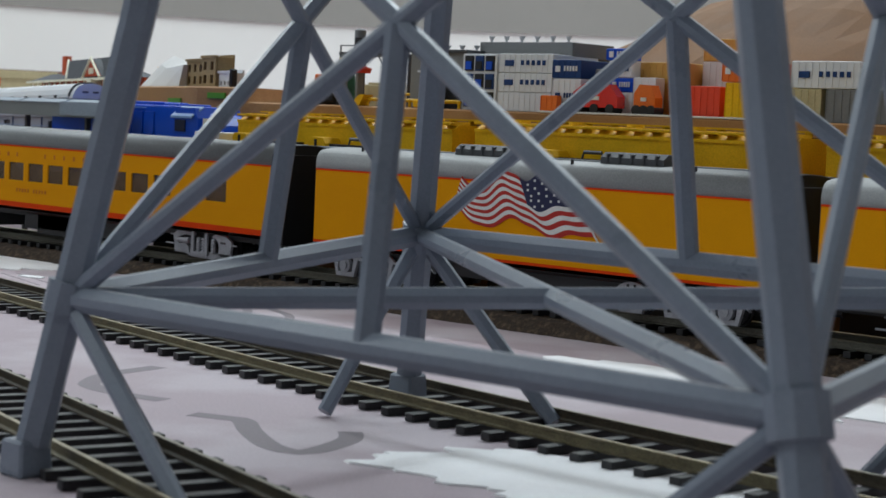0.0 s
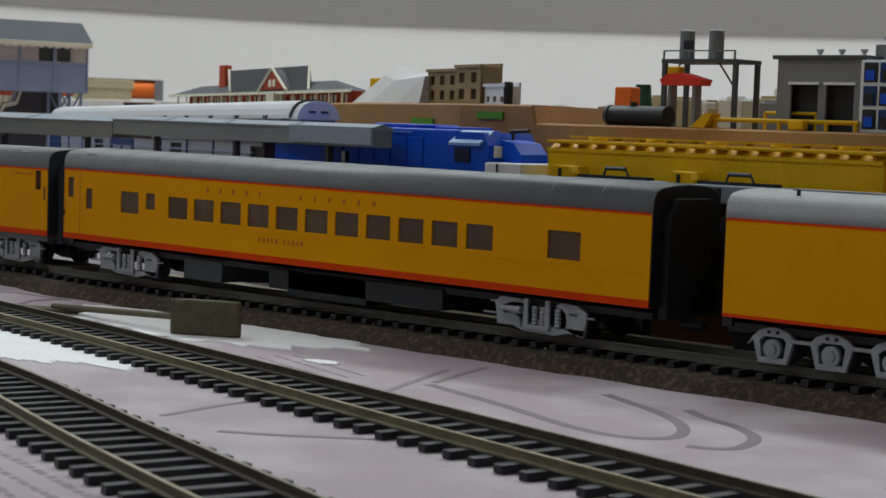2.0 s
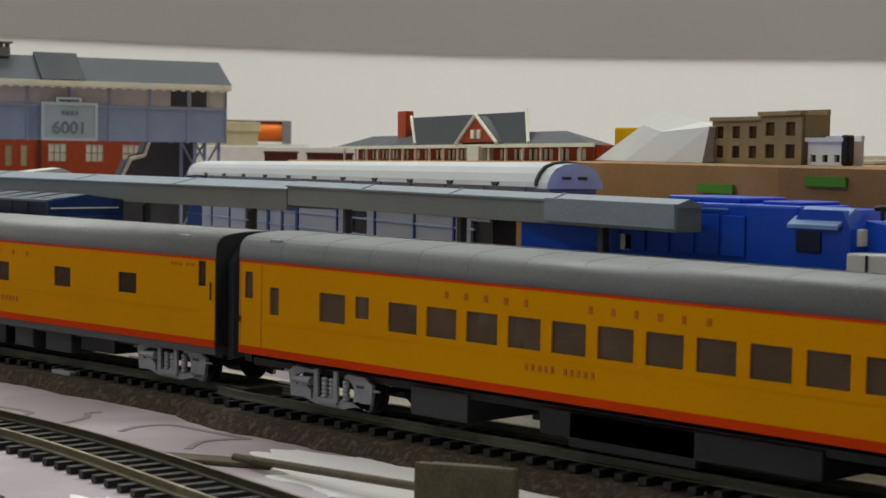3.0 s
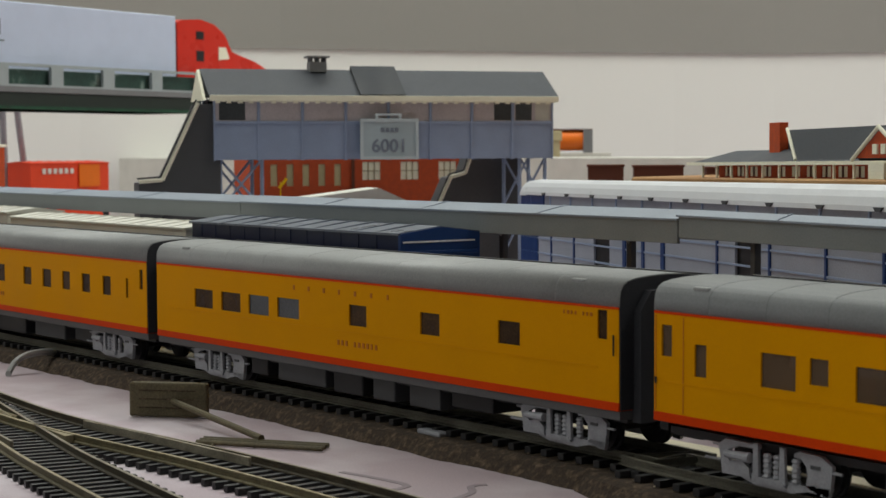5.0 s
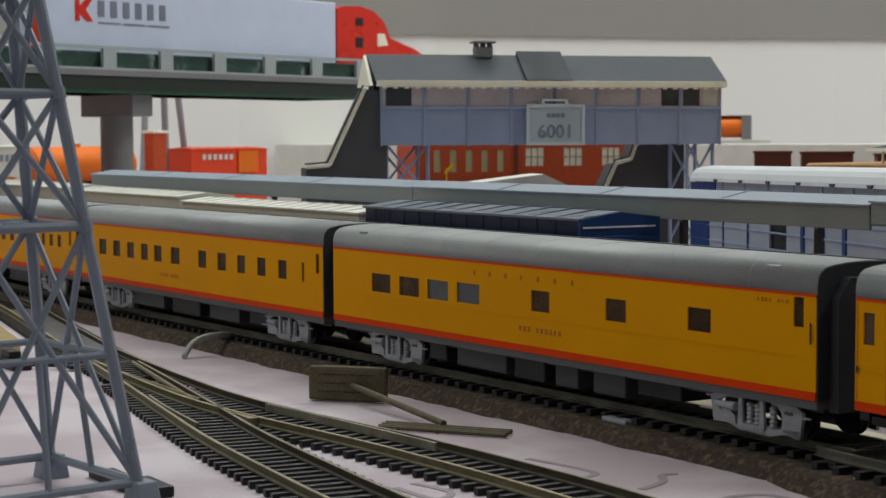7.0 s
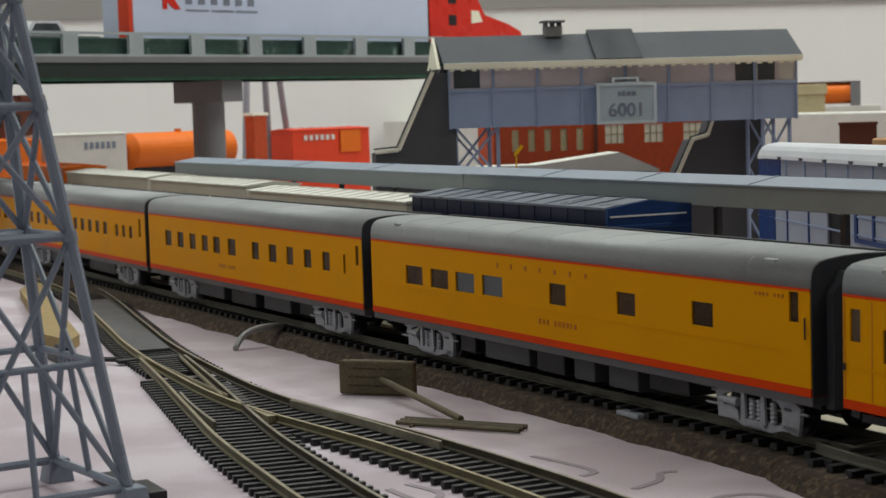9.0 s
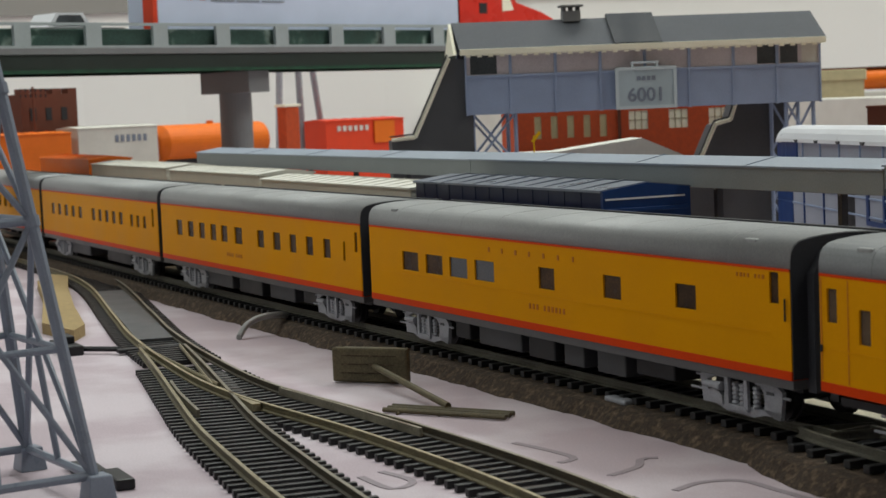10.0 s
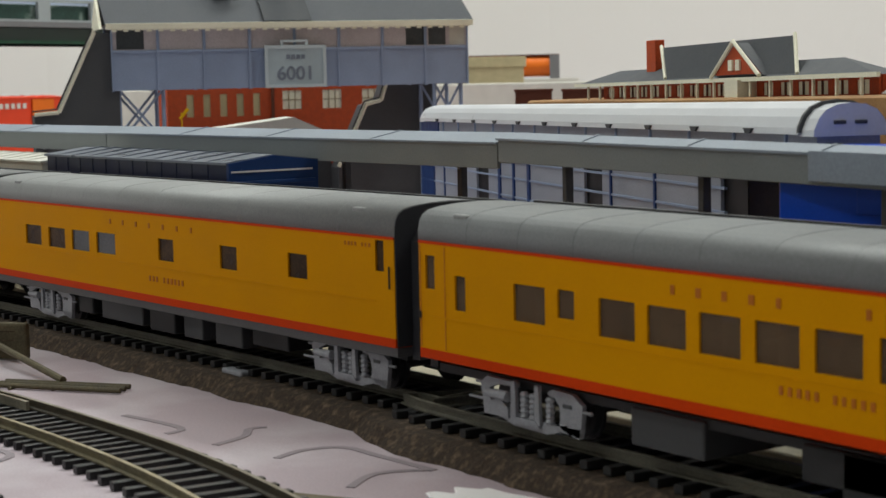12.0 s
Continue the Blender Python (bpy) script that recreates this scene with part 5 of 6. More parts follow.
for a, b in (((0.1535, 0.0072), (0.1745, 0.0190)), ((0.1970, 0.0072), (0.1745, 0.0190))):
    part("bargeboard", beam(bmesh.new(), (a[0], -0.0028, a[1]), (b[0], -0.0028, b[1]), 0.0014, 0.0016), "cream", ob)
for x in (0.1700, 0.1765):
    part("gable_window", boxed(x, x + 0.0035, -0.0030, -0.0020, 0.0092, 0.0128), "cream", ob)
part("porch", boxed(0.169, 0.181, -0.0040, 0.003, 0.0, 0.0060), "cream", ob)
part("chimney", boxed(0.0580, 0.0690, 0.0060, 0.0100, 0.0080, 0.0232, 0.0003), "brick", ob, "red brick chimney")
part("verge", beam(bmesh.new(), (0.0760, 0.0062, 0.0204), (0.0985, -0.0003, 0.0074), 0.0013), "cream", ob)
part("verge", beam(bmesh.new(), (0.2055, 0.0062, 0.0204), (0.2220, -0.0003, 0.0074), 0.0013), "cream", ob)

# crumpled paper hill
bm = bmesh.new()
ring = [(-0.2640, 0.147, D), (-0.2400, 0.1345, D), (-0.2150, 0.1255, D), (-0.1940, 0.118, D), (-0.1880, 0.138, D + 0.002), (-0.2080, 0.160, D), (-0.2450, 0.165, D)]
lo = [bm.verts.new(p) for p in ring]
mid = [bm.verts.new(p) for p in ((-0.2500, 0.150, D + 0.0065), (-0.2360, 0.1395, D + 0.0125), (-0.2215, 0.1315, D + 0.0100), (-0.1925, 0.1195, D + 0.0115), (-0.1905, 0.136, D + 0.011), (-0.208, 0.153, D + 0.009), (-0.238, 0.157, D + 0.008))]
tip, shoulder = bm.verts.new((-0.2300, 0.1430, D + 0.0172)), bm.verts.new((-0.2050, 0.1320, D + 0.0135))
for i in range(7):
    j = (i + 1) % 7
    bm.faces.new((lo[i], lo[j], mid[j])), bm.faces.new((lo[i], mid[j], mid[i]))
for a, b, c in ((mid[0], mid[1], tip), (mid[1], mid[2], tip), (mid[2], shoulder, tip), (mid[2], mid[3], shoulder), (mid[3], mid[4], shoulder), (mid[4], mid[5], shoulder), (mid[5], tip, shoulder), (mid[5], mid[6], tip), (mid[6], mid[0], tip)):
    bm.faces.new((a, b, c))
bm.faces.new(lo[::-1])
bmesh.ops.recalc_face_normals(bm, faces=bm.faces[:])
bmesh.ops.translate(bm, vec=(-0.020, 0.008, 0.0), verts=bm.verts[:])
tagged(part("paper_hill", bm, "paper"), "folded white paper hill on the brown deck", "paper hill")


def block_building(label, x0, x1, y, depth, h, material, windows, turn=-22, name="town_building", storeys=2, trim="tan"):
    """A flat-roofed town block with cornice, parapet and set-back windows."""
    ob = thing(name, label, "building", "town buildings", m=pose(x0, y, D, 0, 0, turn))
    w = (x1 - x0) / math.cos(radians(turn))
    hs = []
    for r in range(storeys):
        for i in range(windows):
            a = w * (i + 0.25) / windows
            z = h * (0.12 + 0.42 * r)
            hs.append((a, a + w * 0.45 / windows, z, z + h * 0.26))
    part("wall", pierced(0, w, 0, h, 0, 0.0008, hs), material, ob)
    part("wall", boxed(0.0002, w - 0.0002, 0.0012, depth, 0, h - 0.001), material, ob)
    for q in hs:
        part("window", boxed(*q[:2], 0.0007, 0.0011, *q[2:]), "glass", ob)
    part("cornice", boxed(-0.0006, w + 0.0006, -0.0008, 0.0012, h - 0.0012, h), trim, ob)
    part("parapet", boxed(0, w, depth - 0.001, depth, h - 0.001, h + 0.0006), trim, ob)
    return ob


block_building("tan two-storey town building with a flat roof", -0.214, -0.187, 0.1310, 0.014, 0.0145, "tan", 3)
block_building("dark tan corner building with cornice", -0.186, -0.1655, 0.1180, 0.010, 0.0158, "tan", 2)
block_building("low white shed on the deck", -0.1640, -0.1475, 0.1110, 0.007, 0.0080, "white", 3, storeys=1, trim="white")
tagged(part("dark_post", boxed(-0.1480, -0.1455, 0.1035, 0.107, D, D + 0.0088, 0.0006), "blackend"), "short black post at the shed corner", "post")
for x, y, h, m_, c in ((-0.106, 0.125, 0.0080, "orange", "small orange upright block on the deck"), (-0.284, 0.170, 0.0120, "hopper", "small yellow upright block by the station")):
    g = D2 if x > -0.125 else D
    bm = boxed(x - 0.004, x + 0.004, y, y + 0.006, g, D + h, 0.0006)
    box(bm, x - 0.0046, x + 0.0046, y - 0.0006, y + 0.0066, g, g + 0.0012, 0.0002)
    tagged(part("upright_block", bm, m_), c, "block", "deck clutter")
rng = random.Random(8)
for i in range(44):
    x = rng.uniform(-0.212, -0.030)
    h = rng.uniform(0.0015, 0.0058)
    w = rng.uniform(0.004, 0.016)
    y = 0.115 + rng.uniform(0.03, 0.09) - (x + 0.03) * 0.25
    m_ = rng.choice(("paleroof", "white", "paper", "tan", "stucco", "cork_tan", "brown", "greypl", "hopper" if i % 6 == 0 else "paleroof"))
    g = D2 if x > -0.14 else D
    bm = boxed(x, x + w, y, y + rng.uniform(0.004, 0.01), g, D + h, 0.0005)
    box(bm, x + w * 0.2, x + w * 0.7, y + 0.001, y + 0.004, D + h, D + h * 1.2, 0.0003)
    tagged(part("parts_box", bm, m_), "small box of layout parts on the deck", "parts box", "deck clutter")
bm = rodded((-0.122, 0.160, D2), (-0.122, 0.160, D + 0.010), 0.0045, 0.0030, 14)
tagged(part("bush", bm, "green"), "dark green clump on the deck", "bush")

# black tank car body lying on the deck
ob = thing("tank", "black cylindrical tank lying on the deck", "tank")
bm = rodded((-0.094, 0.101, D2 + 0.0036), (-0.066, 0.099, D2 + 0.0036), 0.0036, n=24)
part("shell", bm, "dark", ob)
part("dome", rodded((-0.082, 0.100, D2 + 0.006), (-0.082, 0.100, D2 + 0.0085), 0.0014, n=14), "dark", ob)
for x in (-0.093, -0.080, -0.067):
    part("band", rodded((x - 0.0005, 0.1006, D2 + 0.0036), (x + 0.0005, 0.1006, D2 + 0.0036), 0.0038, n=24), "darkgrey", ob)

# twin silos on a steel stand
ob = thing("silo_stand", "two grey silos on a steel frame stand", "silo")
X0, X1, Y0, Y1 = -0.0760, -0.0455, 0.110, 0.124
for x in (X0, X1):
    for y in (Y0, Y1):
        part("leg", boxed(x - 0.0008, x + 0.0008, y - 0.0008, y + 0.0008, D2, 0.1002), "darkgrey", ob)
part("deck", boxed(X0 - 0.001, X1 + 0.001, Y0 - 0.001, Y1 + 0.001, 0.0990, 0.1004), "darkgrey", ob)
for a, b in (((X0, Y0, 0.090), (X0 + 0.007, Y0, 0.099)), ((X1, Y0, 0.090), (X1 - 0.007, Y0, 0.099))):
    part("brace", beam(bmesh.new(), a, b, 0.0007), "darkgrey", ob)
for x in (-0.0715, -0.0588):
    q = part("silo", rodded((x, 0.117, 0.1004), (x, 0.117, 0.1108), 0.0028, 0.0027, 20), "greypl", ob)
    part("silo_cap", rodded((x, 0.117, 0.1108), (x, 0.117, 0.1116), 0.0028, 0.0014, 20), "greypl", q)
for x in (X0, X0 + 0.011, X0 + 0.022, X1):
    part("rail_post", boxed(x - 0.0003, x + 0.0003, Y0 - 0.0012, Y0 - 0.0006, 0.1004, 0.1034), "greypl", ob)
part("hand_rail", boxed(X0, X1, Y0 - 0.0012, Y0 - 0.0006, 0.1031, 0.1036), "greypl", ob)
part("sign", boxed(-0.0695, -0.0655, 0.1118, 0.1124, 0.1040, 0.1072), "dark", ob)
ob = thing("toy_boat", "bright red boat hull with a yellow cabin", "boat")
part("hull", profile([(-0.0710, D + 0.0100), (-0.0680, D + 0.0120), (-0.0620, D + 0.0124), (-0.0530, D + 0.0102), (-0.0540, D + 0.0080), (-0.0700, D + 0.0080)], 0.100, 0.107, "y"), "truckred", ob)
part("cabin", boxed(-0.0690, -0.0640, 0.1015, 0.1055, D + 0.0115, D + 0.0148, 0.0006), "hopper", ob)
for x in (-0.0685, -0.0580):
    part("cradle", boxed(x, x + 0.0016, 0.1015, 0.1055, D2, D + 0.0082, 0.0003), "greypl", ob)
ob = thing("loading_gantry", "yellow loading gantry on short legs", "gantry")
part("beam", beam(bmesh.new(), (-0.046, 0.0960, D2 + 0.0030), (0.012, 0.0960, D2 + 0.0030), 0.0016), "hopper", ob)
for x in (-0.044, -0.018, 0.0, 0.011):
    part("leg", beam(bmesh.new(), (x, 0.0960, D2), (x, 0.0960, D2 + 0.0030), 0.0014), "hopper", ob)
part("ramp", profile([(-0.052, D2), (-0.046, D2 + 0.0050), (-0.043, D2 + 0.0050), (-0.046, D2)], 0.0925, 0.0985, "y"), "hopper", ob)
part("beam", beam(bmesh.new(), (-0.028, 0.103, D2 + 0.0058), (-0.008, 0.103, D2 + 0.0058), 0.0012), "hopper", ob)
for x in (-0.028, -0.008):
    part("leg", beam(bmesh.new(), (x, 0.103, D2), (x, 0.103, D2 + 0.0058), 0.0012), "hopper", ob)
part("bucket", boxed(-0.012, -0.006, 0.0912, 0.0950, D2, D2 + 0.0036, 0.0008), "hopper", ob)

# grey engine house
ob = thing("engine_house", "grey corrugated shed with roof vents and open doors", "building")
part("wall", pierced(-0.0220, 0.0105, D2 - 0.0001, 0.1000, 0.1000, 0.1010, [(-0.0165, -0.0060, D2, 0.0915), (-0.0030, 0.0075, D2, 0.0915)]), "greypl", ob)
part("wall", pierced(-0.0218, 0.0600, D2, 0.0995, 0.1390, 0.1400, []), "greypl", ob)
part("wall", boxed(-0.0222, -0.0212, 0.1010, 0.1390, D2, 0.0998), "greypl", ob)
part("door_head", boxed(-0.0172, -0.0053, 0.0992, 0.1002, 0.0913, 0.0922), "white", ob)
part("door_head", boxed(-0.0037, 0.0082, 0.0992, 0.1002, 0.0913, 0.0922), "white", ob)
# dark block added inside so the open doorways read as unlit
part("inner_dark", boxed(-0.0205, 0.0100, 0.1035, 0.1370, D2, 0.0960), "dark", ob)
part("roof", boxed(-0.0235, 0.0120, 0.0985, 0.1405, 0.0998, 0.1012, 0.0003), "darkgrey", ob)
part("clerestory", boxed(0.0090, 0.0600, 0.1100, 0.1380, 0.0990, 0.1052, 0.0003), "greypl", ob)
for i in range(9):
    x = -0.016 + 0.0085 * i
    z = 0.1012 if x < 0.008 else 0.1052
    v = part("roof_vent", rodded((x, 0.117, z - 0.0006), (x, 0.117, z + 0.0014), 0.0006), "white", ob)
    part("vent_cap", rodded((x, 0.117, z + 0.0014), (x, 0.117, z + 0.0028), 0.0008, 0.0014), "white", v)


def container(label, x0, x1, z0, z1, material, y0=0.0975, depth=0.030, marks=None):
    ob = thing("shipping_container", label, "container", "stacked containers")
    part("shell", boxed(x0, x1, y0, y0 + depth, z0, z1, 0.0003), material, ob)
    n = max(3, int((x1 - x0) / 0.0028))
    for i in range(n + 1):
        a = x0 + (x1 - x0) * i / n
        part("rib", boxed(max(x0, a - 0.0003), min(x1, a + 0.0003), y0 - 0.0002, y0 + 0.0002, z0 + 0.0003, z1 - 0.0003), material, ob)
    if marks:
        bars(ob, x0 + (x1 - x0) * 0.42, (z0 + z1) / 2 - 0.0008, 5, (x1 - x0) * 0.10, (x1 - x0) * 0.08, 0.0020, marks, y=y0 - 0.0005, name="marking")
        part("emblem", boxed(x0 + (x1 - x0) * 0.12, x0 + (x1 - x0) * 0.28, y0 - 0.0005, y0 - 0.0001, (z0 + z1) / 2 - 0.0012, (z0 + z1) / 2 + 0.0012), marks, ob)
    return ob


# container ends in a three by three rack
ob = thing("container_rack", "white rack of nine blue and black container ends", "container rack")
part("frame", boxed(0.0113, 0.0305, 0.0970, 0.1260, D2, 0.0994, 0.0003), "white", ob)
for r in range(3):
    for c in range(3):
        x, z = 0.0128 + 0.0058 * c, D2 + 0.0012 + 0.0076 * r
        p = part("container_end", boxed(x, x + 0.0048, 0.0964, 0.0974, z, z + 0.0064, 0.0002), "midblue" if (r + c) % 2 else "dark", ob)
        part("door_leaf", boxed(x + 0.0008, x + 0.0040, 0.0960, 0.0965, z + 0.0006, z + 0.0040), "dark" if (r + c) % 2 else ("truckred" if (r, c) == (1, 0) else "blue"), p)
for k in range(3):
    container("white shipping container with blue markings", 0.0312, 0.0600, D2 + 0.0080 * k, D2 + 0.0078 + 0.0080 * k, "white", marks="midblue" if k else None)
container("pale shipping container at the bottom of a stack", 0.0605, 0.0750, D2, 0.0897, "white", marks="midblue")
container("dark blue shipping container on top of a stack", 0.0600, 0.0748, 0.0899, 0.0973, "midblue", marks="white")
container("orange shipping container by the card strip", 0.0578, 0.0663, D2, 0.0827, "orange", y0=0.0935, depth=0.003)
container("pale lilac shipping container at the bottom of a stack", 0.0772, 0.0862, D2, 0.0940, "greypl", y0=0.104)
container("blue shipping container with white markings", 0.0878, 0.0990, 0.0850, 0.0905, "blue", y0=0.100, depth=0.006, marks="white")
container("pale shipping container below a blue one", 0.0878, 0.0990, D2, 0.0848, "white", y0=0.100, depth=0.006)
container("pale grey shipping container in a stack", 0.0870, 0.0980, 0.0907, 0.0972, "white", y0=0.100, depth=0.006, marks="midblue")
container("bright blue shipping container on top of a stack", 0.0853, 0.0981, 0.0974, 0.1021, "blue", y0=0.100, depth=0.006, marks="white")
container("white shipping container before an ochre one", 0.0993, 0.1100, D2, 0.0908, "white", y0=0.100, depth=0.006)
container("tall ochre container standing on end", 0.0950, 0.1165, D2, 0.0972, "ochre", y0=0.1075)
container("ochre shipping container on a stack", 0.1180, 0.1330, 0.0985, 0.1072, "ochre", y0=0.120, depth=0.012)
container("pale shipping container under an ochre one", 0.1180, 0.1330, D2, 0.0983, "paper", y0=0.120, depth=0.012)
container("yellow-green shipping container at the bottom of a stack", 0.1440, 0.1620, D2, 0.0895, "hopper")
container("orange shipping container with pale panels", 0.1420, 0.1560, 0.0898, 0.0978, "orange", marks="white")
container("red shipping container in a stack", 0.1190, 0.1400, D2, 0.0880, "tankred", y0=0.100, depth=0.012)
container("yellow-green shipping container low in a stack", 0.1650, 0.1850, D2, D2 + 0.0120, "stucco")
container("white shipping container in a stack", 0.1720, 0.2000, D2 + 0.0122, D2 + 0.0220, "white", marks="midblue")
container("grey shipping container low on the deck", 0.1870, 0.2150, D2, D2 + 0.0120, "greypl")
# red and orange machines before the stacks
for x, m_, lab in ((0.076, "truckred", "red reach-stacker with black wheels"), (0.106, "orange", "small orange loader with black wheels")):
    ob = thing("yard_machine", lab, "machine", "yard machines")
    w = 0.022 if m_ == "truckred" else 0.010
    part("chassis", profile([(x, D2 + 0.0026), (x, D2 + 0.0085), (x + w * 0.25, D2 + 0.0120), (x + w * 0.8, D2 + 0.0118), (x + w, D2 + 0.0070), (x + w, D2 + 0.0026)], 0.0915, 0.0965, "y"), m_, ob)
    for i in range(3):
        part("wheel", rodded((x + w * (0.15 + 0.35 * i), 0.0908, D2 + 0.0020), (x + w * (0.15 + 0.35 * i), 0.0970, D2 + 0.0020), 0.0020, n=16), "dark", ob)
    part("label_plate", boxed(x + w * 0.35, x + w * 0.6, 0.0911, 0.0916, D2 + 0.0055, D2 + 0.0070), "flagwhite", ob)
tagged(part("deck_sheet", boxed(0.06, 0.175, 0.0903, 0.0975, D2 - 0.0002, D2 + 0.0006, 0.0002), "paper"), "long white card strip along the deck edge", "card strip")

# brown paper mountain far behind
bm = bmesh.new()
rows = []
rng = random.Random(6)
for i in range(25):
    u = i / 24
    top = 0.085 + 0.068 * math.sin(math.pi * min(1, max(0, u))) ** 0.6
    rows.append([bm.verts.new((-0.147 + 0.310 * u, 0.275 + 0.03 * k - 0.02 * math.sin(math.pi * u), (D2 if k == 0 else D2 + (top - D2) * (k / 4) ** 0.7) + rng.uniform(-0.0015, 0.0015))) for k in range(5)])
for r, s in zip(rows, rows[1:]):
    for k in range(4):
        bm.faces.new((r[k], s[k], s[k + 1], r[k + 1]))
bmesh.ops.recalc_face_normals(bm, faces=bm.faces[:])
bmesh.ops.solidify(bm, geom=bm.faces[:], thickness=0.002)
tagged(part("mountain_shell", bm, "brown_card"), "brown card mountain shell behind the yard", "mountain")

# ---- footbridge across the yard ----
def lettering(parent, text, x, z, size, material, y):
    """Raised characters in the built-in font, centred at x, facing -y."""
    curve = bpy.data.curves.new("lettering", "FONT")
    curve.body, curve.size, curve.align_x, curve.extrude, curve.offset, curve.resolution_u = text, size, "CENTER", 0.0002, 0.00018, 3
    maker = new("lettering_curve", curve)
    bpy.context.view_layer.update()
    me = bpy.data.meshes.new_from_object(maker)
    bpy.data.objects.remove(maker)
    me.materials.clear()
    me.materials.append(M[material])
    ob = new("lettering", me)
    ob.parent = parent
    ob.matrix_basis = pose(x, y, z, 90)
    return ob



A, B = Vector((-0.842, 0.174, 0)), Vector((-0.778, 0.371, 0))
L = (B - A).length - 0.0035
ob = thing("footbridge", "blue-grey covered footbridge with slate roof and stairs", "footbridge", m=Matrix.Translation(A) @ Matrix.Rotation(math.atan2(B.y - A.y, B.x - A.x), 4, "Z"))
W = 0.036
for y0 in (0.0, W - 0.0014):
    part("span", boxed(0.0, L, y0, y0 + 0.0014, 0.0880, 0.1095, 0.0002), "bluegrey", ob, "blue-grey panelled side")
    panes = [(0.003, 0.018, "glassblue"), (L - 0.0370, L - 0.0260, "glassblue"), (L - 0.0236, L - 0.0132, "glassblue"), (L - 0.0110, L - 0.0018, "paleroof")]
    part("window_band", pierced(0.0, L, 0.1095, 0.1232, y0 + 0.0002, y0 + 0.0012, [(p0, p1, 0.1104, 0.1222) for p0, p1, m_ in panes]), "clear", ob, "smoked grey window band")
    for p0, p1, m_ in panes:
        part("pane", boxed(p0, p1, y0 + 0.0005, y0 + 0.0009, 0.1104, 0.1222), m_, ob, "window pane")
    for i in range(9):
        a = L * i / 8
        part("panel_post", boxed(max(0, a - 0.0008), min(L, a + 0.0008), y0 - 0.0007, y0 + 0.0021, 0.0876, 0.1232), "bluegrey", ob)
    part("rail", boxed(0, L, y0 - 0.0009, y0 + 0.0023, 0.1085, 0.1099), "bluegrey", ob)
part("span_floor", boxed(0.0, L, 0.0014, W - 0.0014, 0.0880, 0.0900), "darkgrey", ob)
# upright dark sheet added mid-span: the dim interior put into its colour
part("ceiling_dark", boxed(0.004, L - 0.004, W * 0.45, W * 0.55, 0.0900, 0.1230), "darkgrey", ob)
bm = bmesh.new()
v = [bm.verts.new(p) for p in ((-0.003, -0.004, 0.1238), (L + 0.0025, -0.004, 0.1238), (L + 0.0025, W + 0.004, 0.1238), (-0.003, W + 0.004, 0.1238), (-0.0045, W / 2, 0.1400), (L + 0.0005, W / 2, 0.1400))]
for f in ((0, 1, 5, 4), (1, 2, 5), (2, 3, 4, 5), (3, 0, 4), (3, 2, 1, 0)):
    bm.faces.new([v[i] for i in f])
bmesh.ops.recalc_face_normals(bm, faces=bm.faces[:])
part("roof", bm, "slate", ob, "dark slate pitched roof")
part("gable", profile([(-0.0025, 0.1215), (W / 2, 0.1395), (W + 0.0025, 0.1215)], -0.0062, -0.0046), "cream", ob, "cream gable end")
for i in range(64):
    a = L * i / 64
    bm = boxed(a, a + L / 64 * 0.84, -0.0056, -0.0048, 0.1206 if i % 2 else 0.1198, 0.1240)
    part("valance_board", bm, "cream", ob)
part("valance_rail", boxed(-0.003, L + 0.0015, -0.0060, -0.0042, 0.1210, 0.1243, 0.0002), "cream", ob)
part("roof_patch", profile([(-0.0052, 0.1250), (W / 2 + 0.001, 0.1424), (W / 2 + 0.001, 0.1400), (-0.0042, 0.1236)], 0.0840, 0.1110), "sheetdark", ob, "raised darker roof panel")
vent = part("roof_vent", boxed(0.0590, 0.0690, W / 2 - 0.004, W / 2 + 0.004, 0.1385, 0.1445, 0.0003), "greypl", ob)
part("vent_cap", boxed(0.0575, 0.0705, W / 2 - 0.0055, W / 2 + 0.0055, 0.1466, 0.1478, 0.0002), "greypl", vent)
for a in (0.0600, 0.0640, 0.0680):
    part("vent_post", boxed(a - 0.0006, a + 0.0006, W / 2 - 0.004, W / 2 + 0.004, 0.1444, 0.1468), "darkgrey", vent)
sign = part("sign", boxed(0.0845, 0.1180, -0.0040, -0.0018, 0.0885, 0.1105, 0.0006), "sign", ob, "pale grey sign board with dark digits")
part("sign_frame", pierced(0.0838, 0.1187, 0.0878, 0.1112, -0.0046, -0.0038, [(0.0856, 0.1169, 0.0896, 0.1094)]), "signpale", sign)
part("sign_top", pierced(0.0930, 0.1085, 0.1108, 0.1142, -0.0042, -0.0028, [(0.0945, 0.1070, 0.1114, 0.1130)]), "signpale", sign)
lettering(sign, "6001", 0.1012, 0.0921, 0.0108, "markgrey", -0.0042)
plain_bars(sign, 0.0962, 0.1036, 4, 0.0028, 0.0020, 0.0024, "markgrey", -0.0044)
# trestle legs
for x0, x1 in ((0.004, 0.028), (0.184, 0.200)):
    for y in (0.004, W - 0.004):
        for x in (x0, x1):
            part("trestle_leg", beam(bmesh.new(), (x, y, 0.0), (x, y, 0.0885), 0.0022), "bluegrey", ob)
        for z0, z1 in ((0.0, 0.03), (0.03, 0.06), (0.06, 0.0885)):
            part("trestle_brace", beam(bmesh.new(), (x0, y, z1), (x1, y, z0), 0.0014), "bluegrey", ob)
            part("trestle_brace", beam(bmesh.new(), (x1, y, z1), (x0, y, z0), 0.0014), "bluegrey", ob)
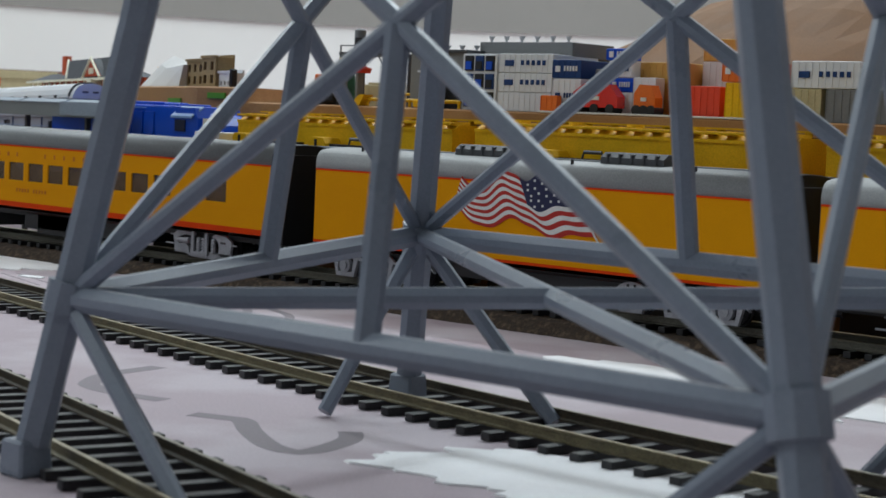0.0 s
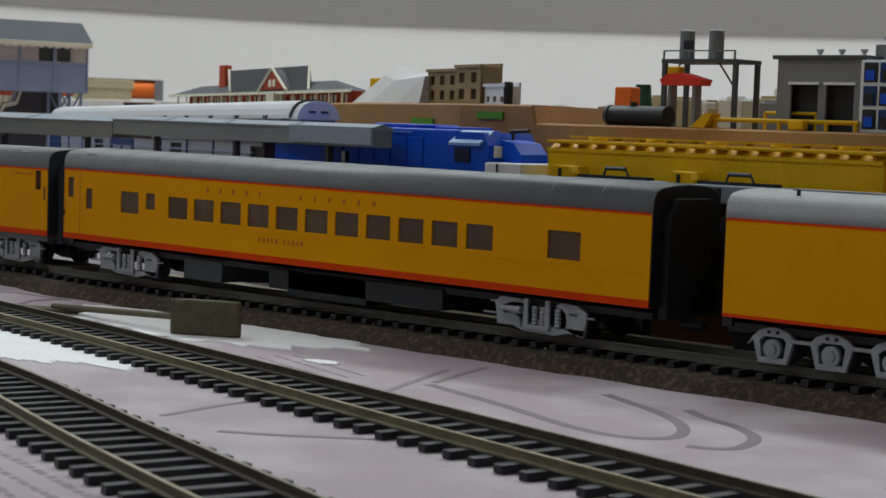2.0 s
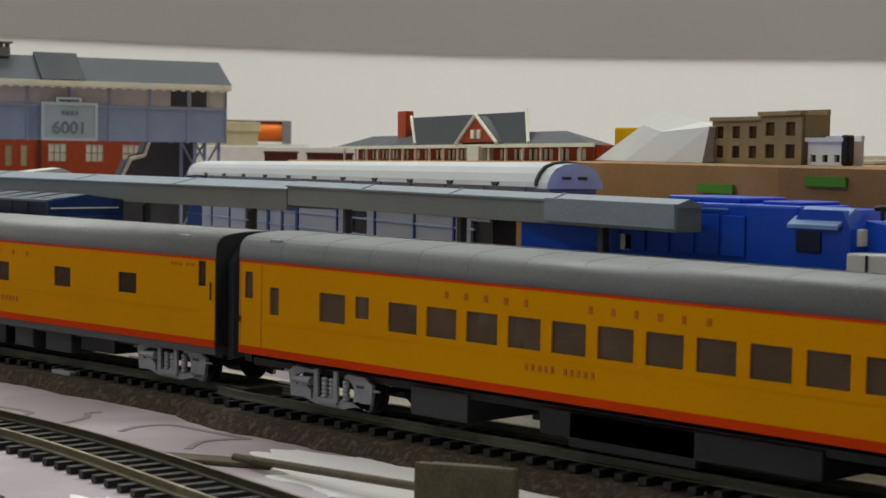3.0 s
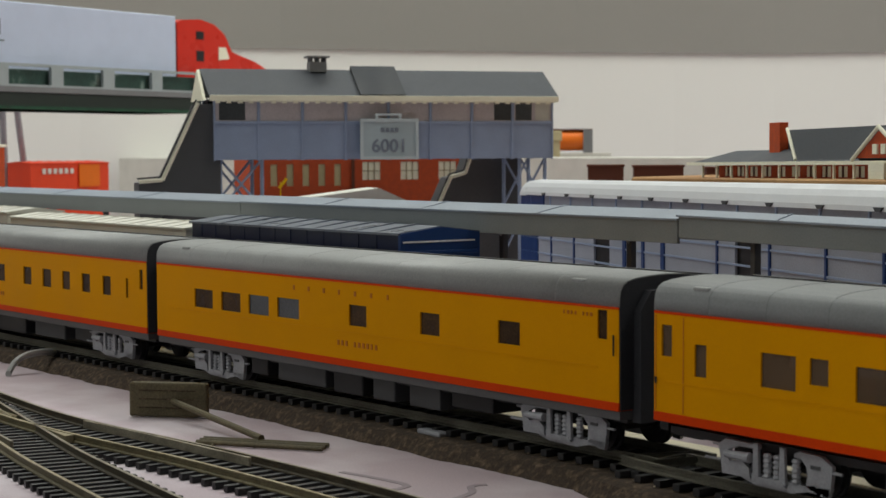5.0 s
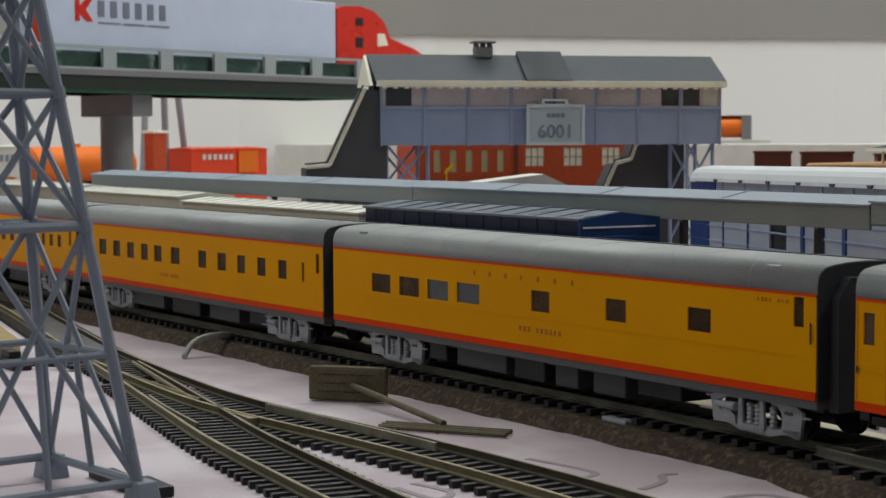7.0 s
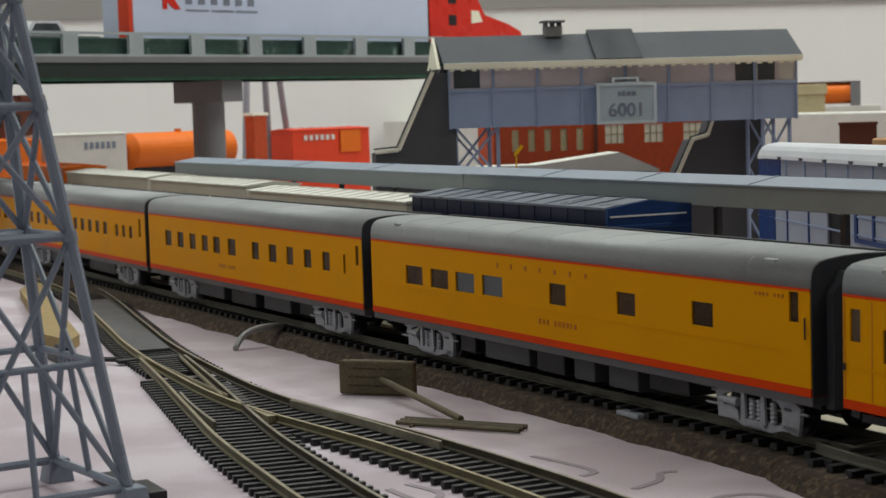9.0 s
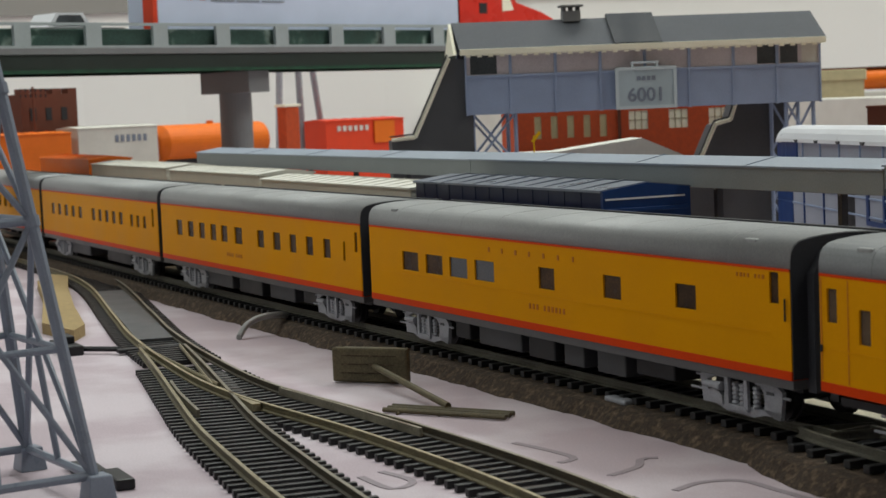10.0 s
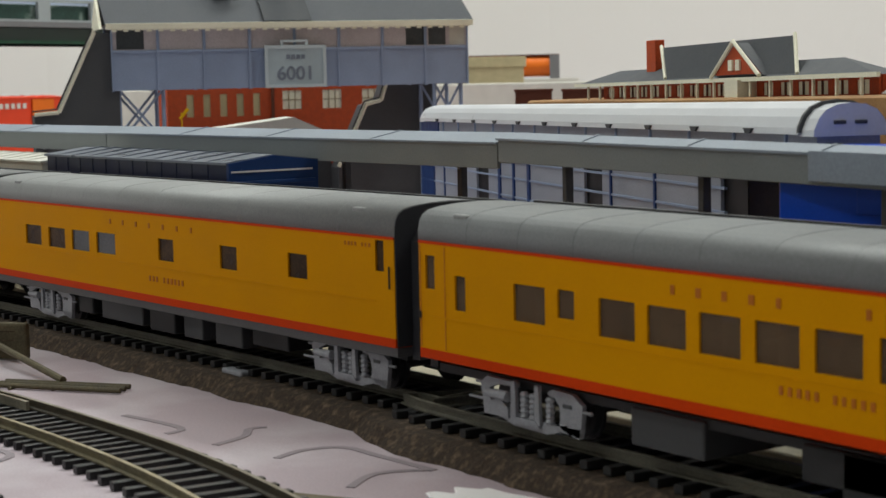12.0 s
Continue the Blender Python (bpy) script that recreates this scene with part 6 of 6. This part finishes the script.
# stair flights with dark sides, pale stringers and black rails
STAIRS = (([(-0.0085, 0.1195), (-0.0290, 0.0765), (-0.042, 0.0755)], [(-0.042, 0.0), (0.004, 0.0), (0.004, 0.1195)], 0.002),
          ([(0.164, 0.088), (0.1608, 0.0785), (0.1515, 0.0762), (0.1430, 0.0580), (0.1340, 0.0400)], [(0.1340, 0.0), (0.195, 0.0), (0.195, 0.088)], W + 0.001))
for slope, rest, y0 in STAIRS:
    f = part("stair", profile(slope + rest, y0, y0 + 0.020, "y"), "darkgrey", ob, "dark boarded stair flight")
    for (xa, za), (xb, zb) in zip(slope, slope[1:]):
        part("stringer", beam(bmesh.new(), (xa, y0 - 0.0006, za + 0.0006), (xb, y0 - 0.0006, zb + 0.0006), 0.0022), "cream", f)
        part("hand_rail", beam(bmesh.new(), (xa - 0.0012, y0 - 0.0014, za + 0.0024), (xb - 0.0012, y0 - 0.0014, zb + 0.0024), 0.0009), "dark", f)
tagged(part("signal_arm", beam(beam(bmesh.new(), (-0.822, 0.205, 0.0), (-0.822, 0.205, 0.0755), 0.0008), (-0.822, 0.204, 0.072), (-0.820, 0.208, 0.0775), 0.0018), "hopper"), "small yellow signal on a thin post", "signal")

# brick warehouse and shed behind the footbridge
A, B = Vector((-0.947, 0.258, 0)), Vector((-0.904, 0.392, 0))
L = (B - A).length
ob = thing("brick_warehouse", "red brick warehouse with cream windows", "building", m=Matrix.Translation(A) @ Matrix.Rotation(math.atan2(B.y - A.y, B.x - A.x), 4, "Z"))
hs = [(0.012 + 0.0105 * i, 0.0165 + 0.0105 * i, 0.0705, 0.0845) for i in range(5)] + [(0.0728 + 0.026 * i, 0.0852 + 0.026 * i, 0.0740, 0.0858) for i in range(3)]
part("wall", pierced(0, L, 0, 0.0890, 0, 0.0012, hs), "brick", ob, "red brick wall")
part("wall", boxed(0.0005, L - 0.0005, 0.0022, 0.060, 0, 0.0885), "brick", ob)
for i, h in enumerate(hs):
    q = part("window", boxed(h[0], h[1], 0.0008, 0.0020, h[2], h[3]), "cream" if i > 4 else "stucco", ob)
    if i > 4:
        for k in (1, 2):
            part("mullion", boxed(h[0] + (h[1] - h[0]) * k / 3 - 0.0002, h[0] + (h[1] - h[0]) * k / 3 + 0.0002, 0.0003, 0.0008, h[2], h[3]), "tan", q)
        part("mullion", boxed(h[0], h[1], 0.0003, 0.0008, (h[2] + h[3]) / 2 - 0.0002, (h[2] + h[3]) / 2 + 0.0002), "tan", q)
part("pier", boxed(0.0655, 0.0675, -0.0010, 0.0, 0, 0.0890), "brown", ob)
A, B = Vector((-0.856, 0.208, 0)), Vector((-0.822, 0.312, 0))
L = (B - A).length
ob = thing("yard_shed", "low shed with a pale gabled roof", "building", m=Matrix.Translation(A) @ Matrix.Rotation(math.atan2(B.y - A.y, B.x - A.x), 4, "Z"))
part("wall", boxed(0.002, L - 0.002, 0.037, 0.062, 0, 0.0605), "darkgrey", ob)
part("roof", profile([(0.0, 0.0640), (0.034, 0.0640), (0.085, 0.0700), (L, 0.0590), (L, 0.0575), (0.0, 0.0620)], 0.0365, 0.066, "y"), "paleroof", ob, "pale sheet roof")

# ---- road bridge with a lorry ----
A, B = Vector((-1.145, -0.048, 0)), Vector((-1.335, 0.430, 0))
L = (B - A).length
ob = thing("road_bridge", "grey road bridge with an open parapet on round piers", "bridge", m=Matrix.Translation(A) @ Matrix.Rotation(math.atan2(B.y - A.y, B.x - A.x), 4, "Z"))
E = -0.30
part("girder", boxed(E, L, 0.0, 0.070, 0.1265, 0.1395, 0.0005), "girder", ob, "dark green-grey girder")
part("girder_lip", boxed(E, L, -0.0012, 0.0712, 0.1265, 0.1290), "green", ob)
part("kerb", boxed(E, L, -0.0016, 0.0030, 0.1395, 0.1440, 0.0004), "greypl", ob)
for y0 in (-0.0010, 0.067):
    n = 14
    part("parapet", pierced(E, L, 0.1440, 0.1615, y0, y0 + 0.0030, [(E + (L - E) * i / n + 0.0065, E + (L - E) * (i + 1) / n - 0.0065, 0.1456, 0.1595) for i in range(n)]), "parapet", ob, "pale green-grey parapet with square openings")
part("barrier", boxed(E, L, 0.0050, 0.0070, 0.1395, 0.1575, 0.0005), "barrier", ob, "dark green inner barrier")
for s in (0.262, -0.12):
    part("pier_cap", boxed(s - 0.0105, s + 0.0105, 0.006, 0.064, 0.1100, 0.1268, 0.0006), "greypl", ob)
    part("pier", rodded((s, 0.035, 0.0), (s, 0.035, 0.1104), 0.0125, n=28), "greypl", ob, "round grey pier")


def wheels(parent, xs, y0, y1, z, r):
    for x in xs:
        for y in (y0, y1 - 0.004):
            w_ = part("wheel", rodded((x, y, z), (x, y + 0.004, z), r, n=20), "dark", parent)
            part("hub", rodded((x, y - 0.0003, z), (x, y, z), r * 0.5, n=12), "silver", w_)


T = Matrix.Translation(A) @ Matrix.Rotation(math.atan2(B.y - A.y, B.x - A.x), 4, "Z")
ob = thing("lorry", "white box trailer with a bright red tractor cab", "lorry", m=T @ Matrix.Translation((0, 0, 0.1395)))
x0, x1 = 0.172, 0.4930
part("trailer", boxed(x0, x1, 0.010, 0.046, 0.0165, 0.0700, 0.0008), "trailer", ob, "bluish white box trailer")
part("tail", boxed(x0 - 0.0045, x0, 0.010, 0.022, 0.0165, 0.0690, 0.0006), "tankred", ob, "red trailer end frame")
part("emblem", profile([(x0 + 0.028, 0.040), (x0 + 0.032, 0.040), (x0 + 0.032, 0.0455), (x0 + 0.039, 0.040), (x0 + 0.045, 0.040), (x0 + 0.038, 0.0485), (x0 + 0.045, 0.0570), (x0 + 0.039, 0.0570), (x0 + 0.032, 0.0510), (x0 + 0.032, 0.0570), (x0 + 0.028, 0.0570)], 0.0094, 0.0101, "y"), "truckred", ob, "angular red emblem")
plain_bars(ob, x0 + 0.050, 0.0440, 6, 0.0125, 0.0062, 0.0120, "markgrey", 0.0094)
plain_bars(ob, x0 + 0.050, 0.0390, 3, 0.0250, 0.0225, 0.0012, "markgrey", 0.0094)
cab = part("cab", profile([(x1 + 0.004, 0.0080), (x1 + 0.004, 0.0655), (x1 + 0.012, 0.0680), (x1 + 0.035, 0.0695), (x1 + 0.054, 0.0660), (x1 + 0.068, 0.0580), (x1 + 0.078, 0.0430), (x1 + 0.112, 0.0350), (x1 + 0.128, 0.0290), (x1 + 0.133, 0.0200), (x1 + 0.130, 0.0080)], 0.012, 0.044, "y"), "truckred", ob, "glossy red tractor cab")
for a, b, c, d in ((0.029, 0.039, 0.0520, 0.0590), (0.029, 0.039, 0.0330, 0.0420)):
    part("cab_window", boxed(x1 + a, x1 + b, 0.0114, 0.0121, c, d, 0.0003), "dark", cab)
part("cab_window", profile([(x1 + 0.059, 0.0350), (x1 + 0.059, 0.0465), (x1 + 0.069, 0.0465), (x1 + 0.074, 0.0365)], 0.0114, 0.0121, "y"), "cream", cab)
part("sleeper_grille", boxed(x1 + 0.0005, x1 + 0.006, 0.013, 0.043, 0.012, 0.064), "dark", cab)
part("chassis", boxed(x0, x1 + 0.110, 0.018, 0.038, 0.0085, 0.0165), "dark", ob)
wheels(ob, (x0 + 0.030, x0 + 0.050, x1 - 0.045, x1 - 0.025, x1 + 0.095), 0.011, 0.045, 0.0078, 0.0078)
ob = thing("pickup_truck", "pale green-grey pickup truck on the bridge", "truck", m=T @ Matrix.Translation((0, 0, 0.1395)))
x0 = 0.055
part("body", profile([(x0, 0.006), (x0, 0.0190), (x0 + 0.030, 0.0195), (x0 + 0.030, 0.0185), (x0 + 0.0305, 0.0195), (x0 + 0.088, 0.0195), (x0 + 0.090, 0.0150), (x0 + 0.090, 0.006)], 0.012, 0.042, "y"), "greypl", ob)
cab = part("cab", profile([(x0 + 0.024, 0.0190), (x0 + 0.032, 0.0295), (x0 + 0.054, 0.0300), (x0 + 0.062, 0.0190)], 0.0135, 0.0405, "y"), "white", ob)
part("side_window", profile([(x0 + 0.029, 0.0205), (x0 + 0.034, 0.0280), (x0 + 0.052, 0.0282), (x0 + 0.057, 0.0205)], 0.0131, 0.0136, "y"), "glassblue", cab)
wheels(ob, (x0 + 0.016, x0 + 0.072), 0.0112, 0.0428, 0.0072, 0.0072)

# ---- far row beyond the road bridge ----
A, B = Vector((-1.40, 0.0, 0)), Vector((-1.60, 0.50, 0))
T = Matrix.Translation(A) @ Matrix.Rotation(math.atan2(B.y - A.y, B.x - A.x), 4, "Z")


def tank_car(label, x0, x1, z, r, material, band):
    ob = thing("tank_car", label, "train car", "far tank cars", m=T)
    part("tank", rodded((x0, 0.02, z), (x1, 0.02, z), r, n=32), material, ob)
    for x, d in ((x0, -1), (x1, 1)):
        part("tank_end", rodded((x, 0.02, z), (x + d * r * 0.35, 0.02, z), r, r * 0.55, 32), material, ob)
    part("band", rodded((x0 + (x1 - x0) * 0.62, 0.02, z), (x0 + (x1 - x0) * 0.80, 0.02, z), r * 1.01, n=32), band, ob)
    part("dome", rodded(((x0 + x1) / 2, 0.02, z + r * 0.9), ((x0 + x1) / 2, 0.02, z + r * 1.15), r * 0.2), material, ob)
    part("frame", boxed(x0, x1, 0.012, 0.028, 0.006, z - r * 0.8), "dark", ob)
    for x in (x0 + 0.02, x1 - 0.02):
        part("truck", boxed(x - 0.012, x + 0.012, 0.008, 0.032, 0.0, 0.0125, 0.001), "dark", ob)
    return ob


tank_car("orange tank car in the far row", 0.205, 0.320, 0.070, 0.0165, "orange", "orange")
ob = boxcar("red boxcar with an orange end panel in the far row", 0.398, 0.505, 0.01, "tankred", "tankred", 0.0835, 0.0015)
ob.matrix_basis = T
part("end_panel", boxed(0.462, 0.490, 0.0090, 0.0102, 0.060, 0.0815), "orange", ob, "orange panel")
plain_bars(ob, 0.412, 0.0730, 6, 0.0075, 0.0045, 0.0050, "paleroof", 0.0094)
ob = boxcar("orange boxcar in the far row", 0.02, 0.105, 0.01, "orange", "orange", 0.0840, 0.0015)
ob.matrix_basis = T
ob = boxcar("pale grey boxcar with dark markings in the far row", 0.112, 0.196, 0.01, "paleroof", "paleroof", 0.0870, 0.0015)
ob.matrix_basis = T
plain_bars(ob, 0.150, 0.0740, 6, 0.0060, 0.0034, 0.0060, "markgrey", 0.0104)
bm = boxed(0.334, 0.3510, -0.004, 0.008, 0.0, 0.0985, 0.0004)
ob = thing("brick_stack", "square red brick chimney stack with a pale cap", "chimney", m=T)
part("shaft", bm, "brick", ob)
part("cap", boxed(0.3325, 0.3525, -0.0055, 0.0095, 0.0985, 0.1010, 0.0004), "cream", ob)
ob = thing("tripod_mast", "grey three-legged mast behind the road bridge", "mast", m=T)
for x, xx in ((0.368, 0.378), (0.405, 0.400), (0.440, 0.416)):
    part("leg", beam(bmesh.new(), (x, 0.05, 0.0), (xx, 0.05, 0.160), 0.0068), "silver", ob)
part("collar", boxed(0.374, 0.420, 0.046, 0.054, 0.155, 0.162, 0.0005), "greypl", ob)
ob = thing("old_brick_block", "brown brick building with battlements at the edge of the layout", "building", m=T)
part("wall", boxed(0.090, 0.147, 0.06, 0.10, 0.0, 0.1180), "brown", ob)
for i in range(4):
    part("merlon", boxed(0.090 + 0.0160 * i, 0.0990 + 0.0160 * i, 0.06, 0.07, 0.1178, 0.1225), "brown", ob)
for i in range(3):
    part("window", boxed(0.098 + 0.016 * i, 0.104 + 0.016 * i, 0.0594, 0.0602, 0.095, 0.106), "dark", ob)
ob = thing("telegraph_pole", "dark telegraph pole with crossarms and insulators", "pole", m=T)
part("pole", rodded((0.092, 0.045, 0.0), (0.092, 0.045, 0.124), 0.0012, 0.0010), "brown", ob)
for z in (0.1135, 0.1185):
    part("crossarm", boxed(0.078, 0.106, 0.0440, 0.0450, z, z + 0.0012), "brown", ob)
    for i in range(6):
        part("insulator", rodded((0.0795 + 0.005 * i, 0.0445, z + 0.0012), (0.0795 + 0.005 * i, 0.0445, z + 0.0040), 0.0006), "dark", ob)

# far buildings and cars beyond the footbridge, turned to face along the layout
def facing(x, y, turn):
    return Matrix.Translation((x, y, 0)) @ Matrix.Rotation(math.radians(turn), 4, "Z")


T = facing(-1.437 + 0.076, 0.917 - 0.063, 50.8)
ob = thing("stucco_house", "drab tan stucco house beyond the footbridge", "building", m=T)
hs = [(-0.056, -0.049, 0.074, 0.085), (-0.036, -0.029, 0.074, 0.085), (-0.016, -0.009, 0.074, 0.085)]
part("wall", pierced(-0.066, 0.0, 0, 0.1030, 0.0, 0.0010, hs), "stucco", ob)
part("wall", boxed(-0.0655, -0.0005, 0.0020, 0.030, 0, 0.1025), "stucco", ob)
part("parapet", boxed(-0.068, 0.002, -0.0015, 0.031, 0.1028, 0.1130, 0.0006), "stucco", ob)
for h in hs:
    w_ = part("window", boxed(h[0], h[1], 0.0008, 0.0018, h[2], h[3]), "glass", ob)
    part("sill", boxed(h[0] - 0.0008, h[1] + 0.0008, -0.0012, 0.0004, h[2] - 0.0012, h[2]), "cream", w_)
T = facing(-1.409 + 0.008, 0.923 + 0.009, 50.8)
ob = thing("raised_tank_car", "red and orange tank car on the far high track", "train car", "far tank cars", m=T)
part("tank", rodded((-0.230, 0.012, 0.1035), (-0.010, 0.012, 0.1035), 0.0108, n=24), "orange", ob)
part("band", rodded((-0.110, 0.012, 0.1035), (-0.045, 0.012, 0.1035), 0.0111, n=24), "tankred", ob)
part("walkway", boxed(-0.235, 0.0, 0.004, 0.020, 0.1144, 0.1158), "brown", ob)
part("end_frame", boxed(-0.010, 0.0, 0.0, 0.024, 0.0905, 0.1150), "greypl", ob)
part("trestle", boxed(-0.240, 0.020, 0.0, 0.024, 0.0, 0.0905, 0.0006), "paleroof", ob)
for x, y, wd, top in ((-0.842, 0.449, 0.023, 0.0832), (-0.823, 0.472, 0.032, 0.0828), (-0.790, 0.505, 0.040, 0.0815)):
    ob = thing("storage_shed", "low dark brown shed beyond the commuter coach", "shed", "brown sheds", m=facing(x, y, 50.8))
    part("wall", boxed(0.0, wd, 0.001, 0.020, 0.0, top - 0.0016), "brown", ob)
    part("roof", boxed(-0.0008, wd + 0.0008, 0.0, 0.021, top - 0.0016, top, 0.0003), "brown", ob)
tagged(part("far_ledge", boxed(-1.9, -0.35, 0.62, 0.70, 0.0, 0.0870, 0.001), "paleroof"), "long pale ledge along the backdrop", "ledge")
tagged(part("far_ledge", boxed(-0.35, 0.6, 0.62, 0.66, D2, 0.1060, 0.001), "paper"), "long pale ledge along the backdrop", "ledge")
